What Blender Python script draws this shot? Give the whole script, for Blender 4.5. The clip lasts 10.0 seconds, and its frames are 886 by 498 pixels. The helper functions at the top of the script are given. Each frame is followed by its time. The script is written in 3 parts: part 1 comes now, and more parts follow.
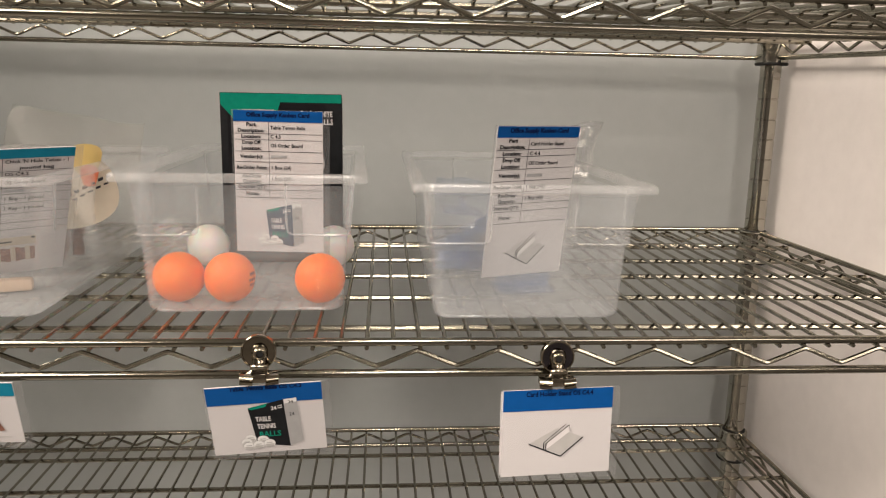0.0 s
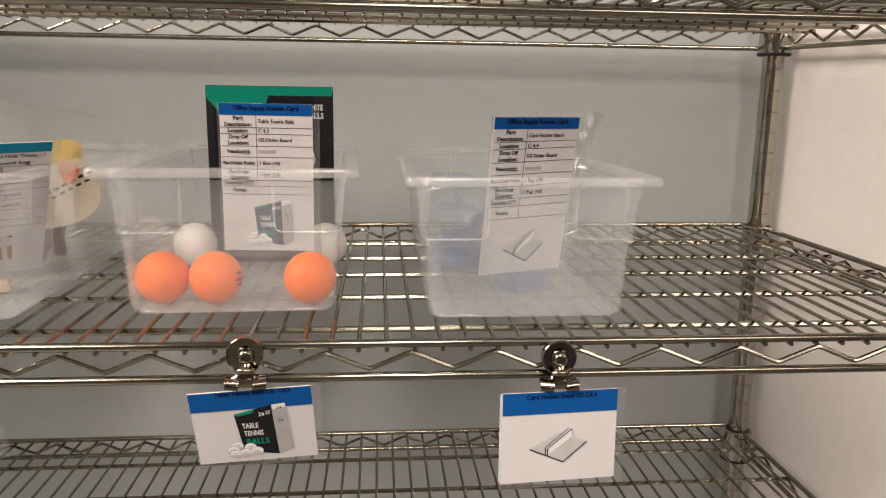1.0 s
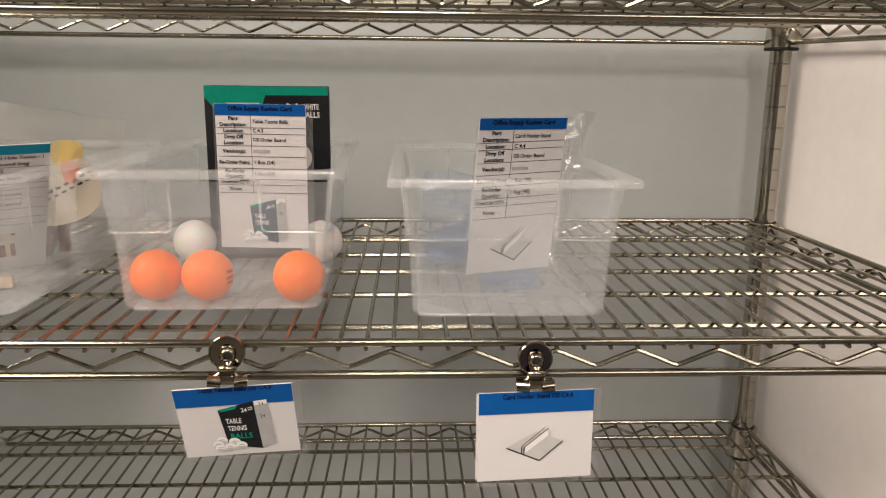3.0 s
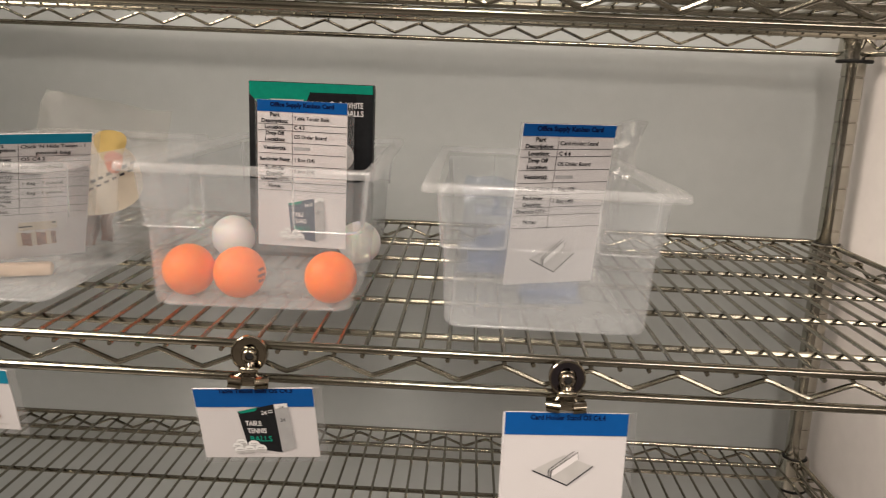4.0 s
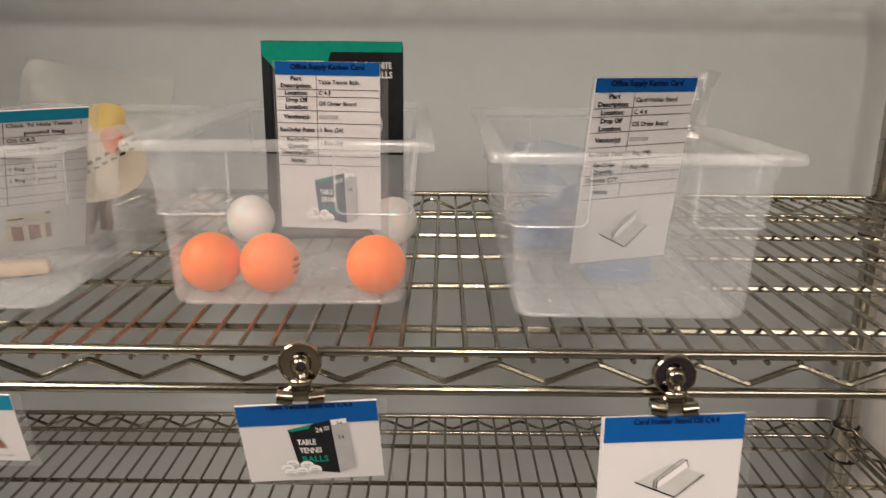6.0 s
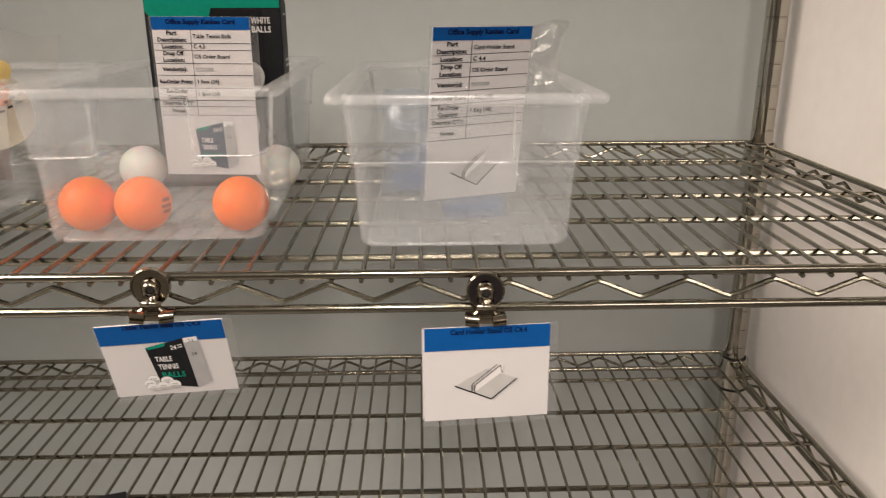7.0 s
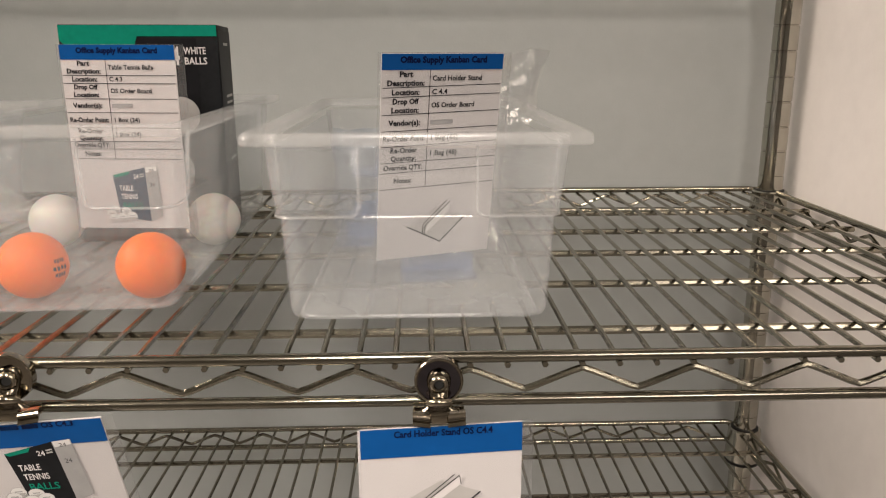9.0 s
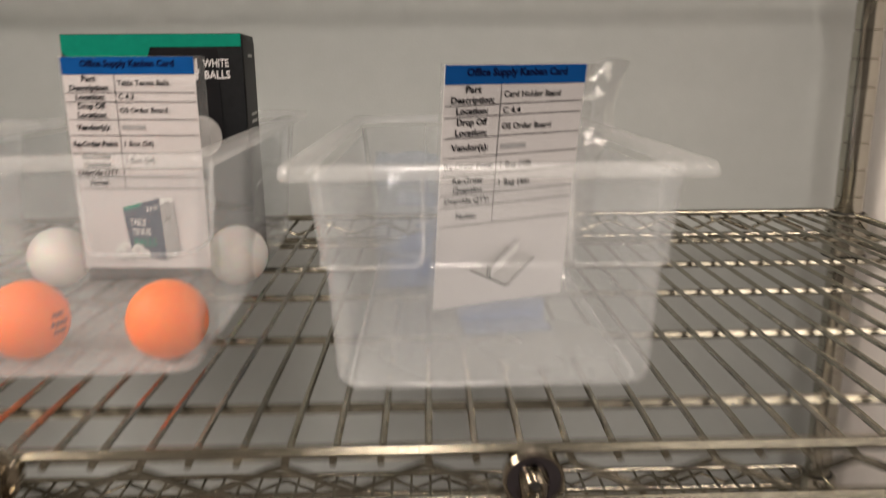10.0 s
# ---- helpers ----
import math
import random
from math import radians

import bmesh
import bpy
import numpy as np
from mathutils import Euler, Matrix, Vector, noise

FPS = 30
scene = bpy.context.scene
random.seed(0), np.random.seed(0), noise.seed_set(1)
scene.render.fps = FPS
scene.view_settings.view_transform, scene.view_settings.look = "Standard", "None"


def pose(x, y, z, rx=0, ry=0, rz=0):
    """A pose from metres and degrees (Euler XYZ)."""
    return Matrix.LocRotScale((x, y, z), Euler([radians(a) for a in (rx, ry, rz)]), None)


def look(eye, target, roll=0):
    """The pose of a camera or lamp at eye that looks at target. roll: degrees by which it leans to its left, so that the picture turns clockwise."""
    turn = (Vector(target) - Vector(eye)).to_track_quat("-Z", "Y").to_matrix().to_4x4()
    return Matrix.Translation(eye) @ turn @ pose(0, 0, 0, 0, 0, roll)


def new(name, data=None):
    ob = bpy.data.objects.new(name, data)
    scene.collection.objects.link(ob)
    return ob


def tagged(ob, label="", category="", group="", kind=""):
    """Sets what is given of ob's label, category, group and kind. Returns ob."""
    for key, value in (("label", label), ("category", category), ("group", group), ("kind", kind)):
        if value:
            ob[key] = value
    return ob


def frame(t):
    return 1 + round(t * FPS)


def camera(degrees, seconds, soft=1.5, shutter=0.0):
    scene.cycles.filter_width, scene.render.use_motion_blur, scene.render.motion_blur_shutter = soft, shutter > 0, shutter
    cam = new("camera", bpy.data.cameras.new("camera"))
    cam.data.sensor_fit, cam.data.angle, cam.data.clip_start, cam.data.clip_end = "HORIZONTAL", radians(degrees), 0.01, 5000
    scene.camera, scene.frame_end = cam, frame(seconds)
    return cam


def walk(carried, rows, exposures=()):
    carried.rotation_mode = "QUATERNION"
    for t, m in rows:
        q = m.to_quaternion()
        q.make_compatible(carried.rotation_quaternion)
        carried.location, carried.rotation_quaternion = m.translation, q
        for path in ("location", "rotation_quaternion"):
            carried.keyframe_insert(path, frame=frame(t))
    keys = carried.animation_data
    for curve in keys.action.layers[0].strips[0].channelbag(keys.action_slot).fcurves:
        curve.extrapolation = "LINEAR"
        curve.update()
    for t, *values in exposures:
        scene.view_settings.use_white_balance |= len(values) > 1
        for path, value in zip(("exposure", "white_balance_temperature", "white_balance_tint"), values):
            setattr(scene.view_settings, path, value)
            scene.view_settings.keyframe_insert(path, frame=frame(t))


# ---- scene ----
cam = camera(61.0, 10.0, soft=1.1, shutter=0.4)
PATH = [
    (0, (-0.004, 0.011, 1.364), (0.156, 1.966, 0.97), 1.2),
    (0.5, (-0.003, 0.025, 1.359), (0.156, 1.979, 0.96), 1.1),
    (1, (-0.001, 0.035, 1.357), (0.168, 1.989, 0.962), 0.8),
    (1.5, (0.0, 0.042, 1.355), (0.156, 1.996, 0.956), 0.5),
    (2, (0.005, 0.038, 1.356), (0.138, 1.989, 0.939), 0.4),
    (2.5, (0.016, 0.026, 1.36), (0.137, 1.976, 0.932), 0.2),
    (2.7, (0.022, 0.023, 1.365), (0.139, 1.974, 0.94), 0.2),
    (3.8, (0.053, 0.045, 1.369), (0.015, 1.998, 0.938), 2.3),
    (4, (0.048, 0.047, 1.367), (-0.01, 2.001, 0.945), 2.4),
    (4.5, (0.017, 0.086, 1.372), (-0.084, 2.032, 0.923), 1.3),
    (5, (-0.016, 0.12, 1.371), (-0.095, 2.064, 0.906), 0.4),
    (5.2, (-0.024, 0.129, 1.371), (-0.083, 2.073, 0.906), 0.3),
    (6.3, (0.014, 0.108, 1.356), (0.03, 2.032, 0.811), 0.3),
    (6.5, (0.037, 0.092, 1.355), (0.065, 2.011, 0.79), 0.0),
    (7, (0.079, 0.067, 1.354), (0.13, 1.973, 0.749), -0.2),
    (7.5, (0.102, 0.064, 1.351), (0.145, 1.967, 0.738), 0.2),
    (8, (0.113, 0.092, 1.349), (0.153, 2.004, 0.764), 0.2),
    (8.5, (0.113, 0.141, 1.347), (0.154, 2.071, 0.826), -0.1),
    (9, (0.109, 0.163, 1.341), (0.165, 2.1, 0.846), -0.2),
    (9.5, (0.098, 0.171, 1.341), (0.155, 2.1, 0.814), 0.1),
    (9.7, (0.09, 0.174, 1.343), (0.144, 2.101, 0.812), 0.5),
    (9.8, (0.086, 0.188, 1.342), (0.13, 2.121, 0.832), 0.3),
    (9.9, (0.082, 0.211, 1.339), (0.117, 2.15, 0.85), -0.2),
    (10, (0.079, 0.242, 1.342), (0.111, 2.186, 0.872), -0.6),
]
walk(cam, [(t, look(eye, target, roll)) for t, eye, target, roll in PATH])

# ---- light ----
world = bpy.data.worlds.new("world")
scene.world = world
world.use_nodes = True
world.node_tree.nodes["Background"].inputs[0].default_value = (0.9, 0.93, 1.0, 1)
world.node_tree.nodes["Background"].inputs[1].default_value = 0.05


def area_lamp(name, x, y, z, sx, sy, watts, colour):
    data = bpy.data.lights.new(name, "AREA")
    data.shape, data.size, data.size_y, data.energy, data.color = "RECTANGLE", sx, sy, watts, colour
    ob = new(name, data)
    ob.matrix_world = pose(x, y, z)
    return ob


area_lamp("unseen_lamp", 0.12, -1.30, 2.66, 0.32, 1.2, 50, (1.0, 0.875, 0.76))
# added with no lamp seen there: brightens the east wall from the left
area_lamp("unseen_lamp", -2.10, -0.25, 2.66, 1.6, 2.2, 285, (1.0, 0.855, 0.725))
# added wide fill from the right, oversized to keep its glints dim
area_lamp("unseen_lamp", 2.45, -2.40, 2.66, 2.2, 2.2, 112, (1.0, 0.88, 0.775))
scene.cycles.transparent_max_bounces = 32

# ---- materials ----


def material(name, colour, rough=0.5, metal=0.0, scale=40.0, amount=0.12, bump=0.0, bump_scale=200.0, dirt=0.0, dirt_scale=3.0):
    """A surface with fine grain and broad stains in its colour and roughness."""
    m = bpy.data.materials.new(name)
    m.use_nodes = True
    nt = m.node_tree
    b = nt.nodes["Principled BSDF"]
    b.inputs["Metallic"].default_value = metal
    tc = nt.nodes.new("ShaderNodeTexCoord")
    n1 = nt.nodes.new("ShaderNodeTexNoise")
    n1.inputs["Scale"].default_value, n1.inputs["Detail"].default_value = scale, 6
    nt.links.new(tc.outputs["Object"], n1.inputs["Vector"])
    n2 = nt.nodes.new("ShaderNodeTexNoise")
    n2.inputs["Scale"].default_value, n2.inputs["Detail"].default_value = dirt_scale, 3
    nt.links.new(tc.outputs["Object"], n2.inputs["Vector"])
    ramp = nt.nodes.new("ShaderNodeMapRange")
    ramp.inputs["From Min"].default_value, ramp.inputs["From Max"].default_value = 0.3, 0.7
    ramp.inputs["To Min"].default_value, ramp.inputs["To Max"].default_value = 1 - amount, 1 + amount
    nt.links.new(n1.outputs["Fac"], ramp.inputs["Value"])
    ramp2 = nt.nodes.new("ShaderNodeMapRange")
    ramp2.inputs["From Min"].default_value, ramp2.inputs["From Max"].default_value = 0.35, 0.65
    ramp2.inputs["To Min"].default_value, ramp2.inputs["To Max"].default_value = 1 - dirt, 1.0
    nt.links.new(n2.outputs["Fac"], ramp2.inputs["Value"])
    mul = nt.nodes.new("ShaderNodeMath")
    mul.operation = "MULTIPLY"
    nt.links.new(ramp.outputs[0], mul.inputs[0])
    nt.links.new(ramp2.outputs[0], mul.inputs[1])
    col = nt.nodes.new("ShaderNodeVectorMath")
    col.operation = "SCALE"
    col.inputs[0].default_value = colour
    nt.links.new(mul.outputs[0], col.inputs["Scale"])
    nt.links.new(col.outputs[0], b.inputs["Base Color"])
    rr = nt.nodes.new("ShaderNodeMapRange")
    rr.inputs["From Min"].default_value, rr.inputs["From Max"].default_value = 0.3, 0.7
    rr.inputs["To Min"].default_value, rr.inputs["To Max"].default_value = rough * 0.85, min(1, rough * 1.15)
    nt.links.new(n2.outputs["Fac"], rr.inputs["Value"])
    nt.links.new(rr.outputs[0], b.inputs["Roughness"])
    if bump:
        n3 = nt.nodes.new("ShaderNodeTexNoise")
        n3.inputs["Scale"].default_value, n3.inputs["Detail"].default_value = bump_scale, 4
        nt.links.new(tc.outputs["Object"], n3.inputs["Vector"])
        bm_ = nt.nodes.new("ShaderNodeBump")
        bm_.inputs["Strength"].default_value, bm_.inputs["Distance"].default_value = bump, 0.001
        nt.links.new(n3.outputs["Fac"], bm_.inputs["Height"])
        nt.links.new(bm_.outputs[0], b.inputs["Normal"])
    return m


def cloudy(name, tint, haze, gloss=0.06, rough=0.15, haze_scale=25.0, vary=0.4, bump=0.0, haze_colour=(0.85, 0.86, 0.88), sheen=8.0, power=4.0):
    """Clear plastic: see-through, with a milky haze and a soft sheen."""
    m = bpy.data.materials.new(name)
    m.use_nodes = True
    nt = m.node_tree
    nt.nodes.clear()
    out = nt.nodes.new("ShaderNodeOutputMaterial")
    clear = nt.nodes.new("ShaderNodeBsdfTransparent")
    clear.inputs[0].default_value = (*tint, 1)
    dif = nt.nodes.new("ShaderNodeBsdfDiffuse")
    dif.inputs[0].default_value = (*haze_colour, 1)
    trl = nt.nodes.new("ShaderNodeBsdfTranslucent")
    trl.inputs[0].default_value = (*haze_colour, 1)
    milk = nt.nodes.new("ShaderNodeMixShader")
    milk.inputs[0].default_value = 0.5
    nt.links.new(dif.outputs[0], milk.inputs[1])
    nt.links.new(trl.outputs[0], milk.inputs[2])
    tc = nt.nodes.new("ShaderNodeTexCoord")
    n = nt.nodes.new("ShaderNodeTexNoise")
    n.inputs["Scale"].default_value, n.inputs["Detail"].default_value = haze_scale, 5
    nt.links.new(tc.outputs["Object"], n.inputs["Vector"])
    r = nt.nodes.new("ShaderNodeMapRange")
    r.inputs["From Min"].default_value, r.inputs["From Max"].default_value = 0.3, 0.7
    r.inputs["To Min"].default_value, r.inputs["To Max"].default_value = haze * (1 - vary), haze * (1 + vary)
    nt.links.new(n.outputs["Fac"], r.inputs["Value"])
    mix = nt.nodes.new("ShaderNodeMixShader")
    nt.links.new(r.outputs[0], mix.inputs[0])
    nt.links.new(clear.outputs[0], mix.inputs[1])
    nt.links.new(milk.outputs[0], mix.inputs[2])
    gl = nt.nodes.new("ShaderNodeBsdfGlossy")
    gl.inputs["Roughness"].default_value = rough
    fr = nt.nodes.new("ShaderNodeLayerWeight")
    fr.inputs["Blend"].default_value = 0.5
    pw = nt.nodes.new("ShaderNodeMath")
    pw.operation = "POWER"
    pw.inputs[1].default_value = power
    nt.links.new(fr.outputs["Facing"], pw.inputs[0])
    fm = nt.nodes.new("ShaderNodeMath")
    fm.operation = "MULTIPLY_ADD"
    fm.inputs[1].default_value, fm.inputs[2].default_value = gloss * sheen, gloss
    nt.links.new(pw.outputs[0], fm.inputs[0])
    top = nt.nodes.new("ShaderNodeMixShader")
    nt.links.new(fm.outputs[0], top.inputs[0])
    nt.links.new(mix.outputs[0], top.inputs[1])
    nt.links.new(gl.outputs[0], top.inputs[2])
    if bump:
        n3 = nt.nodes.new("ShaderNodeTexNoise")
        n3.inputs["Scale"].default_value, n3.inputs["Detail"].default_value = 60, 3
        nt.links.new(tc.outputs["Object"], n3.inputs["Vector"])
        bb = nt.nodes.new("ShaderNodeBump")
        bb.inputs["Strength"].default_value, bb.inputs["Distance"].default_value = bump, 0.003
        nt.links.new(n3.outputs["Fac"], bb.inputs["Height"])
        nt.links.new(bb.outputs[0], gl.inputs["Normal"])
        nt.links.new(bb.outputs[0], fr.inputs["Normal"])
    nt.links.new(top.outputs[0], out.inputs[0])
    return m


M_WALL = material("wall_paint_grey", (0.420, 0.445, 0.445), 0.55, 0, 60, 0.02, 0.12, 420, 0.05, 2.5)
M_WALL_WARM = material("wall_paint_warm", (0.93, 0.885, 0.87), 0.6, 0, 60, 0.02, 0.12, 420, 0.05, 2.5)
# unseen room surfaces, darkened so that the metal reflects a dark room
M_FAR = material("unseen_wall_dark", (0.16, 0.15, 0.14), 0.6, 0, 60, 0.05, 0.1, 400, 0.1, 2.0)
M_FLOOR = material("floor_vinyl", (0.09, 0.085, 0.08), 0.4, 0, 30, 0.15, 0, 200, 0.2)
M_CEIL = material("ceiling_tile", (0.50, 0.49, 0.47), 0.9, 0, 80, 0.1)
M_STEEL = material("nickel_wire", (0.31, 0.288, 0.232), 0.18, 1.0, 90, 0.10, 0.06, 900, 0.18, 14)
M_POST = material("nickel_post", (0.46, 0.44, 0.385), 0.13, 1.0, 60, 0.08, 0.04, 600, 0.12, 9)
M_BLACK = material("black_plastic_and_hole_shade", (0.02, 0.02, 0.02), 0.45)
M_NICKEL = material("polished_nickel", (0.36, 0.315, 0.245), 0.11, 1.0, 120, 0.06, 0.05, 400, 0.1, 40)
# nickel magnet face, with a dark reflection put into its base colour
M_NICKEL_REFLECT = material("nickel_dark_reflection", (0.13, 0.118, 0.135), 0.12, 1.0, 120, 0.15)
M_PAPER = material("white_paper", (0.66, 0.635, 0.645), 0.45, 0, 150, 0.015, 0.05, 500, 0.03, 20)
M_BLUE = material("printed_blue", (0.005, 0.075, 0.28), 0.35, 0, 120, 0.05, 0, 200, 0.08, 25)
M_TEAL = material("printed_teal", (0.01, 0.19, 0.30), 0.35, 0, 120, 0.05, 0, 200, 0.08, 25)
M_INK = material("black_ink", (0.025, 0.025, 0.03), 0.45, 0, 100, 0.1)
M_INK_NAVY = material("dark_ink_on_blue", (0.003, 0.008, 0.045), 0.4, 0, 100, 0.1)
M_GREY_INK = material("grey_ink", (0.35, 0.35, 0.36), 0.45, 0, 100, 0.1)
M_PALE_INK = material("pale_grey_ink", (0.43, 0.42, 0.415), 0.45, 0, 100, 0.05)
M_ORANGE = material("orange_celluloid", (1.0, 0.19, 0.002), 0.55, 0, 50, 0.03, 0.03, 700, 0.05, 30)
M_WHITE = material("white_celluloid", (0.82, 0.80, 0.77), 0.42, 0, 50, 0.02, 0.03, 700, 0.05, 30)
M_CARTON = material("black_carton", (0.012, 0.013, 0.015), 0.5, 0, 150, 0.2, 0.05, 500, 0.1, 20)
M_CARTON_GREY = material("charcoal_print", (0.010, 0.010, 0.012), 0.5, 0, 150, 0.1)
M_GREEN = material("green_print", (0.005, 0.22, 0.15), 0.35, 0, 150, 0.08)
M_CARTON_WHITE = material("white_carton", (0.70, 0.70, 0.70), 0.4, 0, 150, 0.03)
M_CARTON_SIDE = material("grey_printed_carton", (0.34, 0.34, 0.345), 0.4, 0, 150, 0.05)
M_NAVY_PRINT = material("navy_grey_print", (0.035, 0.055, 0.095), 0.45, 0, 150, 0.1)
M_HIDE = material("cream_hide", (0.60, 0.45, 0.33), 0.6, 0, 60, 0.15, 0.2, 150, 0.15, 30)
M_PRINT_TREAT = material("brown_print", (0.22, 0.10, 0.07), 0.4, 0, 300, 0.5)
M_TREAT = material("dried_hide", (0.22, 0.07, 0.035), 0.6, 0, 60, 0.35, 0.3, 200, 0.3, 20)
M_YELLOW = material("yellow_print", (0.52, 0.38, 0.13), 0.4, 0, 60, 0.08)
M_CREAM = material("cream_label", (0.52, 0.46, 0.37), 0.45, 0, 60, 0.05)
M_RED = material("red_print", (0.55, 0.14, 0.06), 0.45, 0, 60, 0.08)
M_LEAF = material("green_print_pale", (0.16, 0.30, 0.12), 0.45, 0, 60, 0.08)
M_BIN = cloudy("milky_polypropylene", (0.985, 0.988, 0.992), 0.142, 0.022, 0.13, 12, 0.12, 0, (0.80, 0.825, 0.845), 14, 3.0)
M_BASE = cloudy("milky_base", (0.98, 0.985, 0.99), 0.30, 0.03, 0.16, 12, 0.15, 0, (0.80, 0.825, 0.845), 8, 3.0)
M_RIM = cloudy("milky_rim", (0.98, 0.985, 0.99), 0.20, 0.035, 0.2, 12, 0.1, 0, (0.95, 0.955, 0.96))
M_FILM = cloudy("clear_film", (0.98, 0.98, 0.98), 0.055, 0.11, 0.09, 30, 0.6, 0.9)
M_FILM_SOFT = cloudy("soft_film", (0.97, 0.965, 0.955), 0.08, 0.007, 0.25, 30, 0.5, 0.3, (0.74, 0.72, 0.68))
M_LAMINATE = cloudy("laminate_edge", (0.97, 0.97, 0.97), 0.07, 0.04, 0.15, 30, 0.3)
M_ACRYLIC = cloudy("clear_acrylic", (0.90, 0.93, 0.98), 0.16, 0.06, 0.05, 30, 0.3, 0, (0.72, 0.78, 0.92))
M_TAPE = cloudy("bluish_bag_film", (0.93, 0.95, 0.985), 0.10, 0.015, 0.2, 14, 0.7, 0.4, (0.70, 0.75, 0.86))

# matt prints: little sheen
for m_ in (M_BLACK, M_CARTON, M_CARTON_GREY, M_BLUE, M_TEAL, M_INK, M_INK_NAVY, M_GREEN):
    m_.node_tree.nodes["Principled BSDF"].inputs["Specular IOR Level"].default_value = 0.10

# celluloid lets some light through
for m_ in (M_ORANGE, M_WHITE):
    b_ = m_.node_tree.nodes["Principled BSDF"]
    b_.inputs["Subsurface Weight"].default_value, b_.inputs["Subsurface Scale"].default_value = 0.5, 0.012

# ---- mesh helpers ----


def box(bm, x0, x1, y0, y1, z0, z1, bevel=0.0):
    vs = bmesh.ops.create_cube(bm, size=1)["verts"]
    for v in vs:
        v.co = Vector(((x0 + x1) / 2 + v.co.x * (x1 - x0), (y0 + y1) / 2 + v.co.y * (y1 - y0), (z0 + z1) / 2 + v.co.z * (z1 - z0)))
    if bevel:
        es = list({e for v in vs for e in v.link_edges})
        bmesh.ops.bevel(bm, geom=es, offset=bevel, segments=2, affect="EDGES", profile=0.5)
    return bm


def sweep(bm, pts, r, seg=8, closed_ends=True):
    """A round wire along a line of points."""
    pts = [Vector(p) for p in pts]
    rings = []
    up = Vector((0, 0, 1))
    d0 = (pts[1] - pts[0]).normalized()
    if abs(d0.z) > 0.9:
        up = Vector((1, 0, 0))
    side = d0.cross(up).normalized()
    for i, p in enumerate(pts):
        a = pts[max(0, i - 1)]
        b = pts[min(len(pts) - 1, i + 1)]
        d = (b - a).normalized()
        side = (side - d * side.dot(d)).normalized()
        top = side.cross(d)
        rings.append([bm.verts.new(p + r * (math.cos(2 * math.pi * k / seg) * side + math.sin(2 * math.pi * k / seg) * top)) for k in range(seg)])
    for A, B in zip(rings, rings[1:]):
        for k in range(seg):
            bm.faces.new((A[k], A[(k + 1) % seg], B[(k + 1) % seg], B[k]))
    if closed_ends:
        bm.faces.new(rings[0][::-1])
        bm.faces.new(rings[-1])
    return bm


def lathe(bm, profile, seg=24, axis="z", centre=(0, 0, 0)):
    """A turned form from (radius, height) pairs."""
    rings = []
    c = Vector(centre)
    for r, h in profile:
        ring = []
        for k in range(seg):
            a = 2 * math.pi * k / seg
            p = (r * math.cos(a), r * math.sin(a), h) if axis == "z" else (r * math.cos(a), h, r * math.sin(a))
            ring.append(bm.verts.new(c + Vector(p)))
        rings.append(ring)
    for A, B in zip(rings, rings[1:]):
        for k in range(seg):
            bm.faces.new((A[k], A[(k + 1) % seg], B[(k + 1) % seg], B[k]))
    bm.faces.new(rings[0][::-1])
    bm.faces.new(rings[-1])
    return bm


def finish(bm, name, mat, smooth=True):
    bmesh.ops.recalc_face_normals(bm, faces=bm.faces)
    me = bpy.data.meshes.new(name)
    bm.to_mesh(me)
    bm.free()
    me.materials.append(mat)
    if smooth:
        me.polygons.foreach_set("use_smooth", [True] * len(me.polygons))
        me.set_sharp_from_angle(angle=radians(38))
    return me


def part(name, bm, mat, parent=None, label="", smooth=True):
    ob = new(name, finish(bm, name, mat, smooth))
    if parent is not None:
        ob.parent = parent
    if label:
        ob["label"] = label
    return ob


def share(name, mesh, parent, m):
    ob = new(name, mesh)
    ob.parent = parent
    ob.matrix_basis = m
    return ob


def empty(name, m=None):
    ob = new(name)
    ob.empty_display_size = 0.02
    if m is not None:
        ob.matrix_world = m
    return ob


def lettering(text, x, z, width, mat, parent, height=None, align="LEFT", name="lettering", bold=0.0, y=-0.0011, label="", m=None):
    """Printed words, width metres wide, their left (or middle) at x and baseline at z, on the front of a flat thing."""
    cu = bpy.data.curves.new(name, "FONT")
    cu.body, cu.size, cu.align_x, cu.offset, cu.resolution_u = text, 1.0, align, bold, 2
    ob = new(name, cu)
    me = bpy.data.meshes.new_from_object(ob.evaluated_get(bpy.context.evaluated_depsgraph_get()))
    bpy.data.objects.remove(ob)
    xs = [v.co.x for v in me.vertices]
    k = width / (max(xs) - min(xs))
    kz = k if height is None else height / 0.72
    for v in me.vertices:
        v.co = Vector((x + v.co.x * k, y, z + v.co.y * kz))
    me.materials.clear()
    me.materials.append(mat)
    out = new(name, me)
    out.parent = parent
    if m is not None:
        out.matrix_basis = m
    if label:
        out["label"] = label
    return out


def flat(name, pts, mat, parent, y=-0.0009, label=""):
    """A printed patch on the front of a flat thing: corner points (x, z)."""
    bm = bmesh.new()
    bm.faces.new([bm.verts.new((x, y, z)) for x, z in pts])
    return part(name, bm, mat, parent, label, smooth=False)


def rect(x0, x1, z0, z1):
    return [(x0, z0), (x1, z0), (x1, z1), (x0, z1)]


def line(name, x0, z0, x1, z1, w, mat, parent, y=-0.001):
    d = Vector((x1 - x0, z1 - z0)).normalized()
    n = Vector((-d.y, d.x)) * w / 2
    return flat(name, [(x0 - n.x, z0 - n.y), (x1 - n.x, z1 - n.y), (x1 + n.x, z1 + n.y), (x0 + n.x, z0 + n.y)], mat, parent, y)


